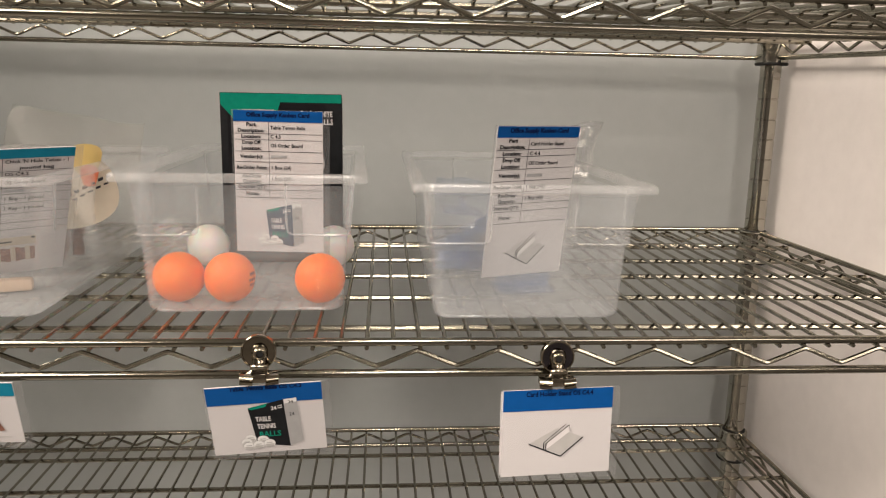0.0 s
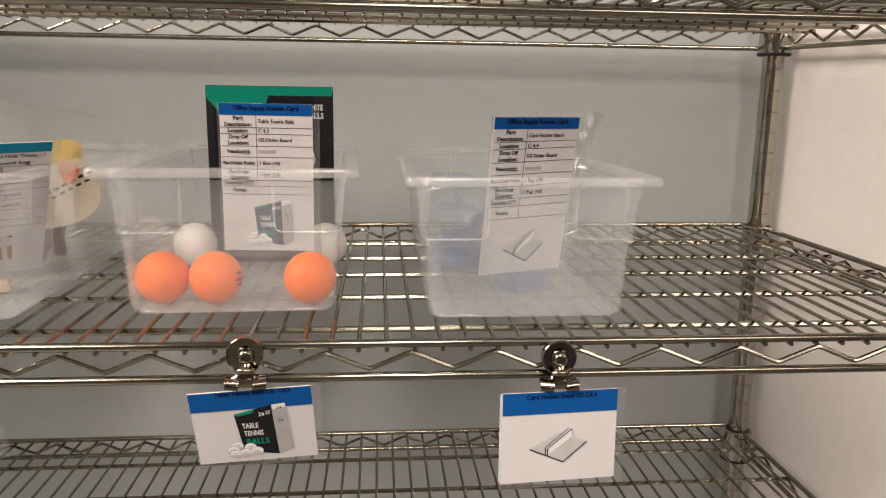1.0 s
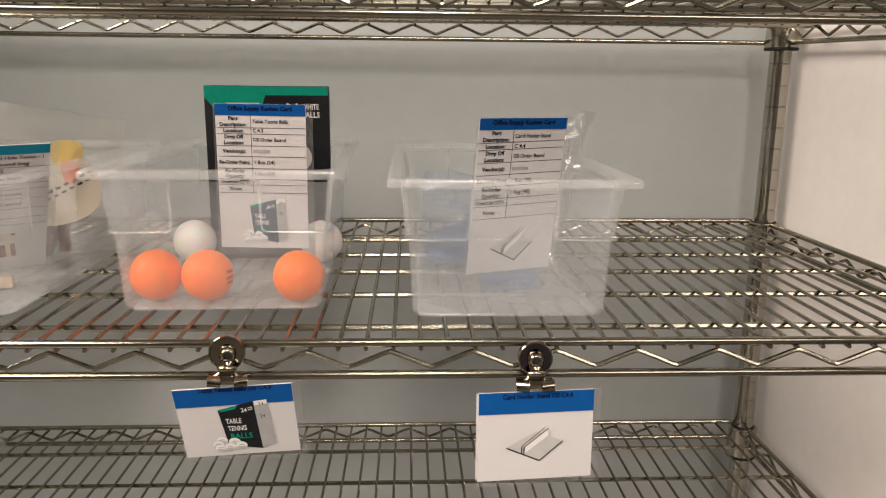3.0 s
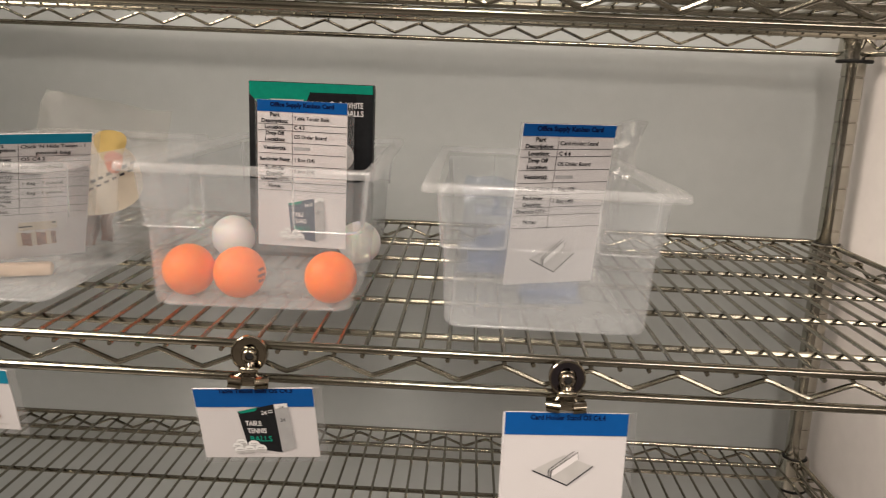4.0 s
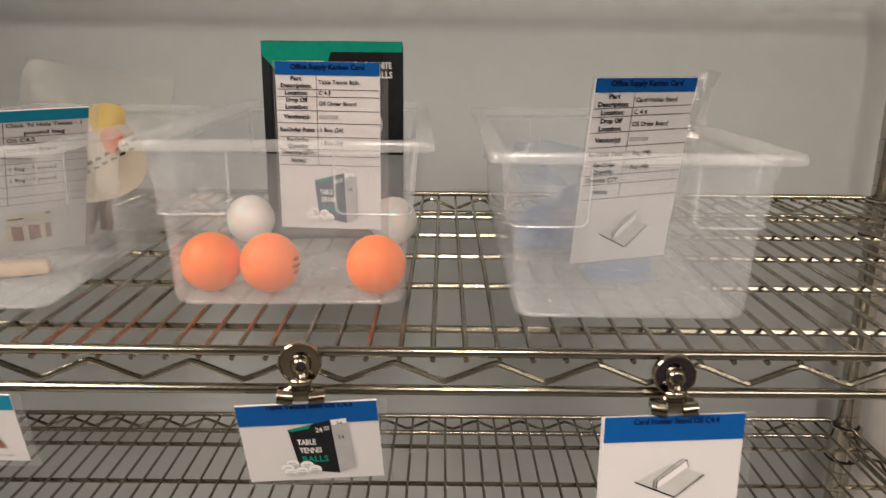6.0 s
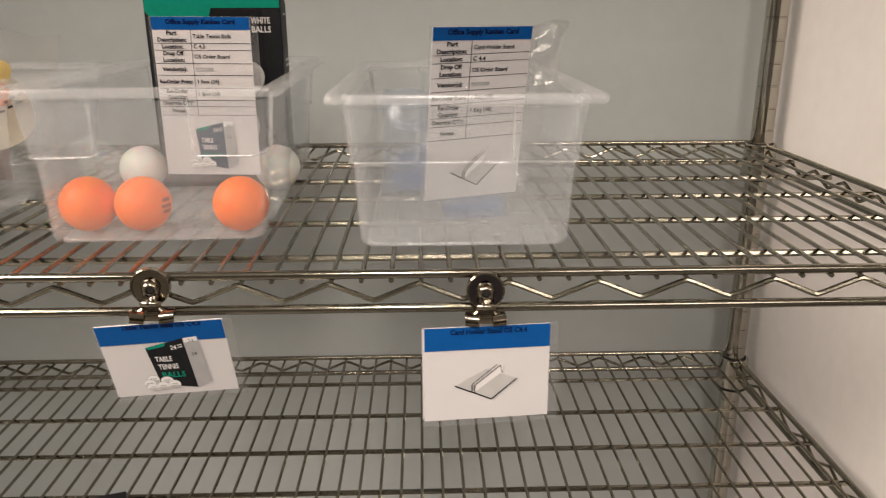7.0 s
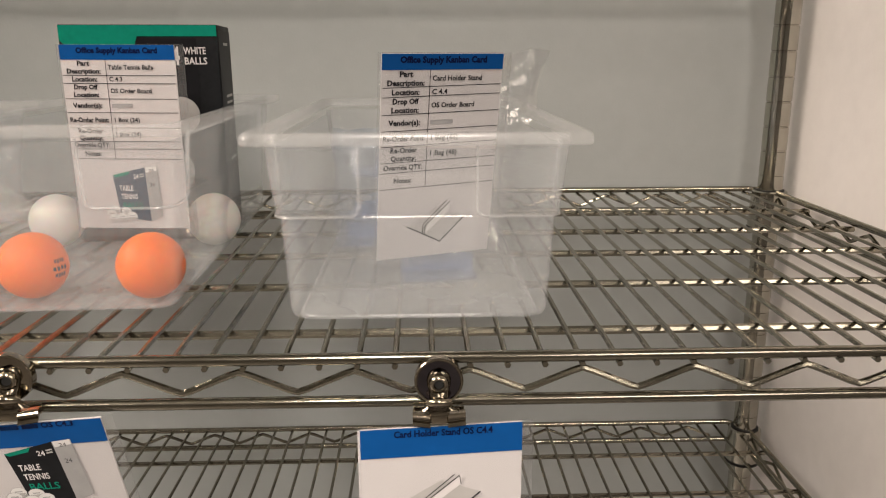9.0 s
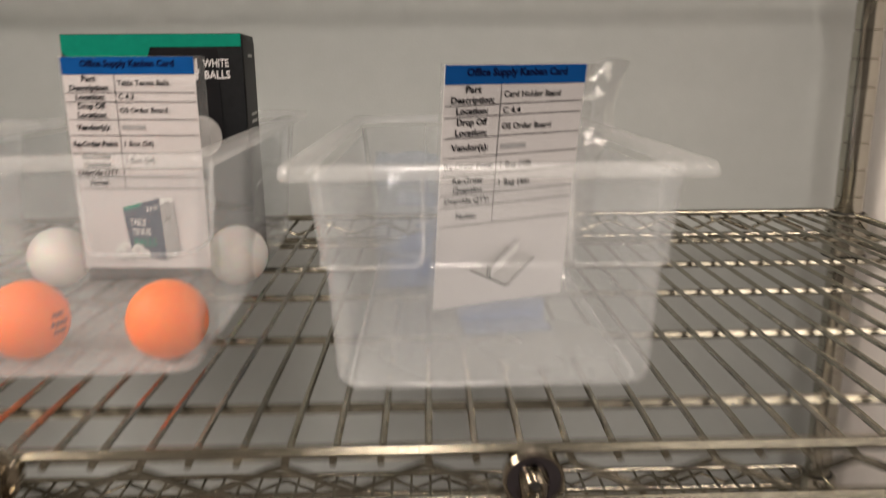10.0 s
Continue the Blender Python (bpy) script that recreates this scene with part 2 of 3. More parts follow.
def frame_of(tl, tr, bl):
    """The pose of a flat thing by three corners: x along its top, z up, the front towards -y."""
    tl, tr, bl = Vector(tl), Vector(tr), Vector(bl)
    X = (tr - tl).normalized()
    Z = tl - bl
    Z = (Z - X * Z.dot(X)).normalized()
    Y = Z.cross(X)
    m = Matrix((X, Y, Z)).transposed().to_4x4()
    m.translation = tl
    return m


# ---- room ----
WALL_Y, WALL_X, EAST_X = 1.024, 0.511, 4.0


def slab(name, x0, x1, y0, y1, z0, z1, mat, label, category):
    bm = bmesh.new()
    box(bm, x0, x1, y0, y1, z0, z1)
    return tagged(part(name, bm, mat, None, "", False), label, category, kind="structure")


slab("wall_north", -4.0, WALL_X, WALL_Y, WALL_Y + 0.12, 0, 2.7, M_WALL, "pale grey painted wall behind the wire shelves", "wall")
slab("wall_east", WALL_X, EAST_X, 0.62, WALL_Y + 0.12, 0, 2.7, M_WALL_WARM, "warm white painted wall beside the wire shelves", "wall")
# unseen, added to keep the left lamp off the back wall's left part
slab("wall_light_block", -0.900, -0.770, 0.620, WALL_Y, 0, 2.7, M_WALL, "unseen wall end added to shade the left of the shelves", "wall")
slab("wall_west", -4.12, -4.0, -5.0, WALL_Y + 0.12, 0, 2.7, M_FAR, "unseen wall closing the room, kept dark for reflections", "wall")
slab("wall_far_east", EAST_X, EAST_X + 0.12, -5.12, WALL_Y + 0.12, 0, 2.7, M_FAR, "unseen wall closing the room, kept dark for reflections", "wall")
slab("wall_south", -4.12, EAST_X, -5.12, -5.0, 0, 2.7, M_FAR, "unseen wall closing the room, kept dark for reflections", "wall")
slab("floor", -4.12, EAST_X + 0.12, -5.12, WALL_Y + 0.12, -0.1, 0, M_FLOOR, "grey vinyl floor under the wire shelves", "floor")
slab("ceiling", -4.12, EAST_X + 0.12, -5.12, WALL_Y + 0.12, 2.7, 2.8, M_CEIL, "white ceiling over the shelves", "ceiling")

# ---- shelving unit ----
SX0, SX1 = -0.727, 0.485          # end rails
SY0, SY1 = 0.503, 0.967           # front and back rails
POSTS = [(0.4830, 0.951), (0.4830, 0.518), (-0.729, 0.951), (-0.729, 0.518)]
RAIL_R, WIRE_R, STR_R, ZIG_R = 0.0030, 0.0016, 0.0026, 0.0018
unit = tagged(empty("shelving_unit", pose(0, 0, 0)), "nickel-plated steel wire shelving unit against the grey wall", "shelving")

bm = bmesh.new()
prof = [(0.0105, 0.02), (0.0127, 0.022)]
z = 0.05
while z < 1.86:
    prof += [(0.0127, z - 0.0010), (0.0119, z - 0.0005), (0.0119, z + 0.0005), (0.0127, z + 0.0010)]
    z += 0.0254
prof += [(0.0127, 1.878), (0.0110, 1.881), (0.0004, 1.882)]
lathe(bm, prof, 24)
post_mesh = finish(bm, "post", M_POST)
bm = bmesh.new()
lathe(bm, [(0.004, 0.022), (0.004, 0.010), (0.016, 0.008), (0.017, 0.0), (0.001, 0.0)], 16)
foot_mesh = finish(bm, "foot", M_STEEL)
for px, py in POSTS:
    p = share("post", post_mesh, unit, pose(px, py, 0))
    f = share("levelling_foot", foot_mesh, p, pose(0, 0, 0))


def zig_points(a, b, along, fixed, first, period, ztop, zbot):
    """A zigzag wire with rounded bends, from a to b along x or y."""
    pts = []
    half = period / 2
    k = math.ceil((a - first) / half)
    raw = []
    while first + k * half <= b:
        raw.append((first + k * half, ztop if k % 2 == 0 else zbot))
        k += 1
    for i, (u, zz) in enumerate(raw):
        if i in (0, len(raw) - 1):
            pts.append((u, zz))
            continue
        for f in (-0.16, -0.07, 0, 0.07, 0.16):
            w = raw[i - 1] if f < 0 else raw[i + 1]
            lin = zz + (w[1] - zz) * abs(f)
            pts.append((u + f * half, lin + (0.045 if abs(f) < 0.1 else 0.02) * (raw[i + 1][1] - zz) * (1 if f != 0 else 1.4)))
    return [(u, fixed, zz) if along == "x" else (fixed, u, zz) for u, zz in pts]


def wire_shelf(level, tilt, stringers, first_wire, pitch, zig_first, label, collar_up=0.0):
    """A shelf about its own level; tilt lowers its front."""
    m = pose(0, SY1, level) @ pose(0, 0, 0, tilt) @ pose(0, -SY1, 0)
    (ax, ay), (bx, by), (cx, cy), (dx, dy) = POSTS

    def loop(bm, zz):
        # one bent rail round the shelf, its corners inside the collars
        k = 0.016
        sweep(bm, [(0, SY0, zz), (bx - k, SY0, zz), (bx, by - 0.004, zz), (SX1, by + k, zz), (SX1, ay - k, zz), (ax, ay + 0.004, zz), (ax - k, SY1, zz), (0, SY1, zz),
                   (cx + k, SY1, zz), (cx, cy + 0.004, zz), (SX0, cy - k, zz), (SX0, dy + k, zz), (dx, dy - 0.004, zz), (dx + k, SY0, zz), (0, SY0, zz)], RAIL_R, 10)
    bm = bmesh.new()
    loop(bm, 0.0)
    shelf = part("shelf", bm, M_STEEL, unit, label)
    shelf.matrix_basis = m
    bm = bmesh.new()
    loop(bm, -0.0225)
    part("lower_rail", bm, M_STEEL, shelf)
    for y, ph in ((SY0, zig_first), (SY1, zig_first + 0.012)):
        bm = bmesh.new()
        sweep(bm, zig_points(SX0 + 0.03, SX1 - 0.035, "x", y, ph, 0.0556, -0.0055, -0.0178), ZIG_R, 8)
        part("zigzag_wire", bm, M_STEEL, shelf)
    for x in (SX0, SX1):
        bm = bmesh.new()
        sweep(bm, zig_points(SY0 + 0.03, SY1 - 0.03, "y", x, SY0 + 0.04, 0.0559, -0.0050, -0.0180), ZIG_R, 8)
        part("zigzag_wire", bm, M_STEEL, shelf)
    for y in stringers:
        bm = bmesh.new()
        sweep(bm, [(SX0 - 0.002, y, -0.0066), (0, y, -0.0066), (SX1 + 0.002, y, -0.0066)], STR_R, 8)
        part("stringer", bm, M_STEEL, shelf)
    bm = bmesh.new()
    sweep(bm, [(0, SY0 - 0.0012, -0.0042), (0, SY0 + 0.008, -0.0034), (0, SY0 + 0.03, -0.0026), (0, 0.74, -0.0026), (0, SY1 - 0.03, -0.0026), (0, SY1 - 0.008, -0.0034), (0, SY1 + 0.0012, -0.0042)], WIRE_R, 6)
    wire_mesh = finish(bm, "wire", M_STEEL)
    k = math.ceil((SX0 + 0.006 - first_wire) / pitch)
    while first_wire + k * pitch < SX1 - 0.006:
        share("wire", wire_mesh, shelf, pose(first_wire + k * pitch, 0, 0))
        k += 1
    bm = bmesh.new()
    lathe(bm, [(0.0130, 0.0010), (0.0165, 0.0014), (0.0180, 0.0), (0.0185, -0.012), (0.0195, -0.036), (0.0190, -0.0385), (0.0130, -0.0385)], 24)
    collar_mesh = finish(bm, "collar", M_POST)
    bm = bmesh.new()
    lathe(bm, [(0.0128, -0.038), (0.0197, -0.0386), (0.0199, -0.0405), (0.0190, -0.0418), (0.0128, -0.0418)], 24)
    box(bm, -0.0015, 0.0015, -0.0205, -0.0185, -0.0405, -0.0360)
    ring_mesh = finish(bm, "plastic_sleeve", M_BLACK)
    bm = bmesh.new()
    lathe(bm, [(0.0128, 0.0008), (0.0148, 0.0012), (0.0146, 0.0024), (0.0128, 0.0026)], 24)
    lip_mesh = finish(bm, "sleeve_lip", M_BLACK)
    inv = m.inverted()
    for px, py in POSTS:
        zz = (m @ Vector((px, py, 0))).z
        pm = inv @ pose(px, py, zz + collar_up)
        share("collar", collar_mesh, shelf, pm)
        share("plastic_sleeve", ring_mesh, shelf, pm)
        share("sleeve_lip", lip_mesh, shelf, pm)
    return shelf


S_UP = [0.555, 0.642, 0.722, 0.795, 0.873]
SHELF_Z = 1.2000
wire_shelf(1.4445, math.degrees(math.atan2(0.0125, SY1 - SY0)), S_UP, 0.2605, 0.01838, 0.1360, "upper wire shelf, its front a notch lower than its back", 0.010)
wire_shelf(SHELF_Z, 0, S_UP, 0.2600, 0.01830, 0.0200, "middle wire shelf holding the plastic bins")
wire_shelf(0.9206, 0, [0.612, 0.685, 0.755, 0.828, 0.905], 0.3136, 0.0199, 0.0200, "lower wire shelf, almost empty")
TOP = SHELF_Z - 0.0010            # top of the cross wires

# ---- plastic bins ----


def bin_ring(z, x_half, y0, y1, r, bulge, n=6, pocket=0.0300):
    """One level of a bin: a rounded rectangle; bulge pushes the corners out past the middle panels."""
    pts = []
    cx = [(x_half - r, y1 - r, 0), (-x_half + r, y1 - r, 90), (-x_half + r, y0 + r, 180), (x_half - r, y0 + r, 270)]
    for i, (x, y, a0) in enumerate(cx):
        for k in range(n + 1):
            a = radians(a0 + 90 * k / n)
            pts.append((x + r * math.cos(a), y + r * math.sin(a), z))
        # the middle panel of this side
        nx, ny, _ = cx[(i + 1) % 4]
        a = radians(a0 + 90)
        ox, oy = r * math.cos(a), r * math.sin(a)
        A, B = Vector((x + ox, y + oy)), Vector((nx + ox, ny + oy))
        mid, d = (A + B) / 2, (B - A)
        L = d.length
        d.normalize()
        inn = Vector((-math.cos(a), -math.sin(a)))
        half = pocket if i in (1, 3) else L / 2 - 0.018
        half = pocket if abs(d.x) > 0.5 else L / 2 - 0.03
        for s, b in ((-half - 0.003, 0), (-half + 0.001, 1), (half - 0.001, 1), (half + 0.003, 0)):
            q = mid + d * s + inn * bulge * b
            pts.append((q.x, q.y, z))
    return pts


def plastic_bin(x, y_front, yaw, length, label, size=1.0, ridged=True):
    """An open tapered bin with a flared rim and stepped corners; its base on the wires."""
    H = 0.1050
    W = 0.0903
    t = 0.0009

    def outline(s):
        # height, inset from the rim, depth of the middle panels, corner radius
        return [(0.0000 + s, 0.0180 + s, 0.0, 0.010), (0.0006 + s, 0.0158 + s, 0.0, 0.010), (0.0024 + s, 0.0142 + s, 0.0, 0.010), (0.0060 + s, 0.0134 + s, 0.0, 0.010),
                (0.0580, 0.0108 + s, 0.0, 0.011), (0.0600, 0.0092 + s, 0.0030, 0.011), (0.0620, 0.0086 + s, 0.0034, 0.011), (0.0960, 0.0052 + s, 0.0034, 0.010)]
    rings = [bin_ring(z, W - 0.0045 - tp, 0.0045 + tp, length - 0.0045 - tp, r, b) for z, tp, b, r in outline(0)]
    for z, inset, r in ((0.0985, 0.0090, 0.010), (0.0988, 0.0006, 0.006), (0.1000, 0.0, 0.006), (0.1036, 0.0004, 0.006), (H, 0.0014, 0.006), (H, 0.0090, 0.010), (0.1040, 0.0104, 0.010)):
        rings.append(bin_ring(z, W - inset, inset, length - inset, r, 0))
    rings += [bin_ring(z, W - 0.0045 - tp, 0.0045 + tp, length - 0.0045 - tp, r, b) for z, tp, b, r in outline(t)[::-1]]
    ob = empty("plastic_bin", pose(x, y_front, TOP, 0, 0, yaw) @ Matrix.Scale(size, 4))

    def skin(loops, caps):
        bm = bmesh.new()
        rr = [[bm.verts.new(p) for p in ring] for ring in loops]
        n = len(rr[0])
        for A, B in zip(rr, rr[1:]):
            for k in range(n):
                bm.faces.new((A[k], A[(k + 1) % n], B[(k + 1) % n], B[k]))
        if caps:
            bm.faces.new(rr[0][::-1])
            bm.faces.new(rr[-1])
        return bm
    part("body", skin(rings[:8] + rings[15:], False), M_BIN, ob)
    bm = bmesh.new()
    low, high = ([bm.verts.new(p) for p in ring] for ring in (rings[0], rings[-1]))
    for k in range(len(low)):
        bm.faces.new((low[k - 1], low[k], high[k], high[k - 1]))
    bm.faces.new(low[::-1])
    bm.faces.new(high)
    part("base", bm, M_BASE, ob, "milky bin base")
    # moulded ridges round the stepped corners, and a foot ring
    o = 0.0045 + 0.0088
    for d, ye in ((1, o), (-1, length - o)):
        for sx in (-1, 1) if ridged else ():
            xe = W - o
            c = 0.010
            arc = [(sx * (xe - c + c * math.sin(a)), ye + d * (c - c * math.cos(a)), 0.0597) for a in [radians(15 * k) for k in range(7)]]
            bm = bmesh.new()
            sweep(bm, [(sx * 0.0312, ye - d * 0.0032, 0.0975), (sx * 0.0312, ye - d * 0.0008, 0.0690), (sx * 0.0320, ye, 0.0620), (sx * 0.0350, ye + d * 0.0003, 0.0600)] + arc
                  + [(sx * xe, ye + d * 0.028, 0.0597), (sx * (xe + 0.0002), ye + d * 0.030, 0.0620), (sx * (xe + 0.0030), ye + d * 0.031, 0.0975)], 0.0008, 6)
            part("moulded_ridge", bm, M_RIM, ob)
    ring = bin_ring(0.0012, W - 0.0235, 0.0235, length - 0.0235, 0.011, 0)
    bm = bmesh.new()
    sweep(bm, ring + ring[:1], 0.0010, 6, False)
    part("foot_ring", bm, M_RIM, ob)
    part("rim", skin(rings[8:15] + [rings[8]], False), M_RIM, ob, "thick milky rim")
    return tagged(ob, label, "bin", "plastic bins on the shelf")


BIN_FLOOR = TOP + 0.0010
plastic_bin(-0.1075, 0.5600, 2.0, 0.340, "milky clear plastic bin holding table tennis balls and a carton", 1.03)
plastic_bin(0.1072, 0.5405, 0.0, 0.340, "milky clear plastic bin holding a bag of card stands")
plastic_bin(-0.3285, 0.5460, 0.8, 0.340, "milky clear plastic bin holding a bag of dog chews", 1.0, False)

# ---- table tennis balls ----


def ball(x, y, mat, label, turn=0):
    bm = bmesh.new()
    bmesh.ops.create_uvsphere(bm, u_segments=32, v_segments=20, radius=0.020)
    ob = part("table_tennis_ball", bm, mat)
    ob.matrix_world = pose(x, y, BIN_FLOOR + 0.0201, 0, 0, turn)
    return tagged(ob, label, "ball", "table tennis balls in the bin")


ball(-0.1655, 0.6080, M_ORANGE, "plain orange table tennis ball in the plastic bin")
printed = ball(-0.1255, 0.6070, M_ORANGE, "orange table tennis ball with dark print on its side")
ball(-0.0540, 0.6045, M_ORANGE, "plain orange table tennis ball in the plastic bin")
ball(-0.1715, 0.7390, M_WHITE, "white table tennis ball in the plastic bin beside the carton")
ball(-0.0515, 0.7380, M_WHITE, "white table tennis ball in the plastic bin beside the carton")
for i, (dz, w) in enumerate(((0.0045, 0.0050), (0.0, 0.0068), (-0.0042, 0.0052))):
    bm = bmesh.new()
    for s in range(4):
        a0 = radians(-16 + (s - 2) * w / 4 / 0.02 * 57.3 * 1.6)
        a1 = a0 + radians(w / 4 / 0.02 * 57.3 * 1.1)
        R = 0.02012
        zs = (dz - 0.0011 - 0.0004 * (s % 2), dz + 0.0011)
        q = []
        for a, zz in ((a0, zs[0]), (a1, zs[0]), (a1, zs[1]), (a0, zs[1])):
            h = math.sqrt(R * R - zz * zz)
            q.append(bm.verts.new((h * math.cos(a), h * math.sin(a), zz)))
        bm.faces.new(q)
    part("printed_mark", bm, M_INK, printed, "dark illegible print")

# ---- cards ----


def card_sheet(name, w, h, margin, m, label, category, group, bottom=None):
    bm = bmesh.new()
    box(bm, 0, w, -0.0004, 0.0004, -h, 0, 0.0)
    ob = part(name, bm, M_PAPER, None, "", False)
    ob.matrix_world = m
    bm = bmesh.new()
    b = margin if bottom is None else bottom
    box(bm, -margin[0] if isinstance(margin, tuple) else -margin, w + (margin[1] if isinstance(margin, tuple) else margin), -0.0006, 0.0006, -h - b, 0.0005)
    part("laminate", bm, M_LAMINATE, ob, "clear laminate film", False)
    return tagged(ob, label, category, group)


def card_stand_picture(ob, x, z, k, grey=M_INK, sx=1.0, sz=1.0):
    """A drawn card stand: a slab with an upright slot."""
    P = lambda u, v: (x + u * k * sx, z + v * k * sz)
    flat("picture", [P(0, -0.30), P(0.50, 0.02), P(0.98, -0.20), P(0.58, -0.60)], M_PALE_INK, ob, -0.0009, "pale grey picture of a card stand")
    flat("picture", [P(0.30, -0.45), P(0.34, -0.30), P(0.76, 0.10), P(0.74, -0.06)], M_PAPER, ob, -0.00095)
    for a, b, w in (((0, -0.30), (0.58, -0.60), 0.022), ((0.58, -0.60), (0.98, -0.20), 0.020), ((0.27, -0.44), (0.27, -0.28), 0.02), ((0.31, -0.46), (0.31, -0.30), 0.02), ((0.27, -0.28), (0.66, 0.10), 0.012), ((0.31, -0.30), (0.72, 0.08), 0.012), ((0.72, 0.08), (0.74, -0.06), 0.008)):
        line("picture_line", *P(*a), *P(*b), w * k, grey, ob, -0.00105)


def ball_box_picture(ob, x, z, k, front=None):
    """A printed picture of a carton of table tennis balls."""
    P = lambda u, v: (x + u * k, z + v * k)
    flat("picture", [P(0.12, -0.16), P(0.70, -0.02), P(0.74, -1.00), P(0.20, -0.90)], front or M_CARTON, ob, -0.0009, "printed black carton")
    flat("picture", [P(0.70, -0.02), P(0.92, 0.0), P(0.97, -0.90), P(0.74, -1.00)], M_CARTON_SIDE, ob, -0.0009, "printed grey carton side")
    flat("picture", [P(0.71, -0.02), P(0.91, 0.0), P(0.915, -0.08), P(0.715, -0.11)], M_CARTON_WHITE, ob, -0.00095)
    flat("picture", [P(0.12, -0.16), P(0.44, -0.083), P(0.40, -0.150), P(0.17, -0.20)], M_GREEN, ob, -0.001)
    lettering("TABLE", *P(0.22, -0.44), 0.25 * k, M_PAPER, ob, 0.10 * k, bold=0.02)
    lettering("TENNIS", *P(0.235, -0.59), 0.30 * k, M_PAPER, ob, 0.10 * k, bold=0.02)
    lettering("BALLS", *P(0.25, -0.76), 0.35 * k, M_GREEN, ob, 0.11 * k, bold=0.02)
    lettering("24", *P(0.49, -0.22), 0.09 * k, M_PAPER, ob, 0.08 * k, bold=0.02)
    for v in (-0.16, -0.20):
        flat("printed_bar", [P(0.60, v), P(0.675, v + 0.015), P(0.675, v + 0.038), P(0.60, v + 0.023)], M_PALE_INK, ob, -0.001)
    lettering("24", *P(0.775, -0.10), 0.08 * k, M_INK, ob, 0.055 * k)
    lettering("24", *P(0.775, -0.36), 0.08 * k, M_INK, ob, 0.07 * k)
    flat("printed_bar", [P(0.87, -0.35), P(0.92, -0.345), P(0.92, -0.30), P(0.87, -0.305)], M_GREY_INK, ob, -0.001)
    flat("picture", [P(0.855 + 0.035 * math.cos(a), -0.50 + 0.045 * math.sin(a)) for a in [2 * math.pi * i / 14 for i in range(14)]], M_GREY_INK, ob, -0.001)
    for v in (-0.66, -0.70, -0.74, -0.86):
        flat("printed_bar", [P(0.80, v), P(0.93, v + 0.02), P(0.93, v + 0.04), P(0.80, v + 0.02)], M_GREY_INK, ob, -0.001)
    for i, (u, v) in enumerate(((0.10, -0.78), (0.03, -0.86), (0.30, -0.82), (0.06, -0.94), (0.22, -0.92), (0.40, -0.90))):
        y0 = -0.00104 - 0.00004 * i
        for dr, mm, dy in ((0.098, M_GREY_INK, 0.0), (0.091, M_CARTON_WHITE, 0.00001)):
            flat("picture", [P(u + dr * math.cos(2 * math.pi * a / 20), v + 0.85 * dr * math.sin(2 * math.pi * a / 20)) for a in range(20)], mm, ob, y0 - dy)
        flat("picture", [P(u + 0.075 * math.cos(t), v - 0.015 + 0.06 * math.sin(t)) for t in [math.pi + math.pi * a / 10 for a in range(11)]], M_PALE_INK, ob, y0 - 0.000015)
        flat("printed_bar", [P(u - 0.045, v), P(u + 0.045, v), P(u + 0.045, v + 0.018), P(u - 0.045, v + 0.018)], M_GREY_INK, ob, y0 - 0.00002)


def kanban_card(m, w, h, header_mat, title, rows, divider, label, slope=0.0, sy=1.0):
    """rows: (bottom edge, left words by line, right words by line, right width)."""
    ob = card_sheet("kanban_card", w, h, (0.002, 0.006), m, label, "card", "kanban cards in the bins", 0.006)
    flat("header_band", rect(0, w, -0.0106 * sy, 0), header_mat, ob, -0.00085, "coloured header band")
    if title:
        lettering(title, w / 2, -0.0058 * sy, 0.056, M_INK_NAVY, ob, 0.0037, "CENTER", bold=0.045)
    top = 0.0106 * sy
    for low, left, right, rw in rows:
        for i, (s, lw) in enumerate(left):
            zc = -(top + (low - top) * (i + 0.5) / len(left)) - 0.0013
            lettering(s, divider / 2, zc, lw, M_INK, ob, 0.0033, "CENTER", bold=0.034)
        for i, s in enumerate(right):
            zc = -(top + (low - top) * (i + 0.5) / max(1, len(right))) - 0.0012
            if s.startswith("#"):
                flat("printed_bar", rect(divider + 0.0015, divider + 0.0015 + rw, zc, zc + 0.0026), M_GREY_INK, ob, -0.001)
            elif s:
                lettering(s, divider + 0.0015 + (rw - (rw if i == 0 else 0.024)) / 2, zc, rw if i == 0 else 0.024, M_INK, ob, 0.0032, bold=0.020)
        line("rule", 0.0008, -low, w - 0.0008, -low + slope, 0.0004, M_INK, ob)
        top = low
    line("rule", divider, -0.0106 * sy, divider, -top, 0.0004, M_INK, ob)
    return ob


L = {"part": [("Part", 0.0085), ("Description:", 0.0235)], "loc": [("Location:", 0.0175)], "drop": [("Drop Off", 0.0165), ("Location:", 0.0175)],
     "ven": [("Vendor(s):", 0.0205)], "pt": [("Re-Order Point:", 0.0270)], "qty": [("Re-Order", 0.0175), ("Quantity:", 0.0165)],
     "ovr": [("Override QTY:", 0.0255)], "note": [("Notes:", 0.0115)]}
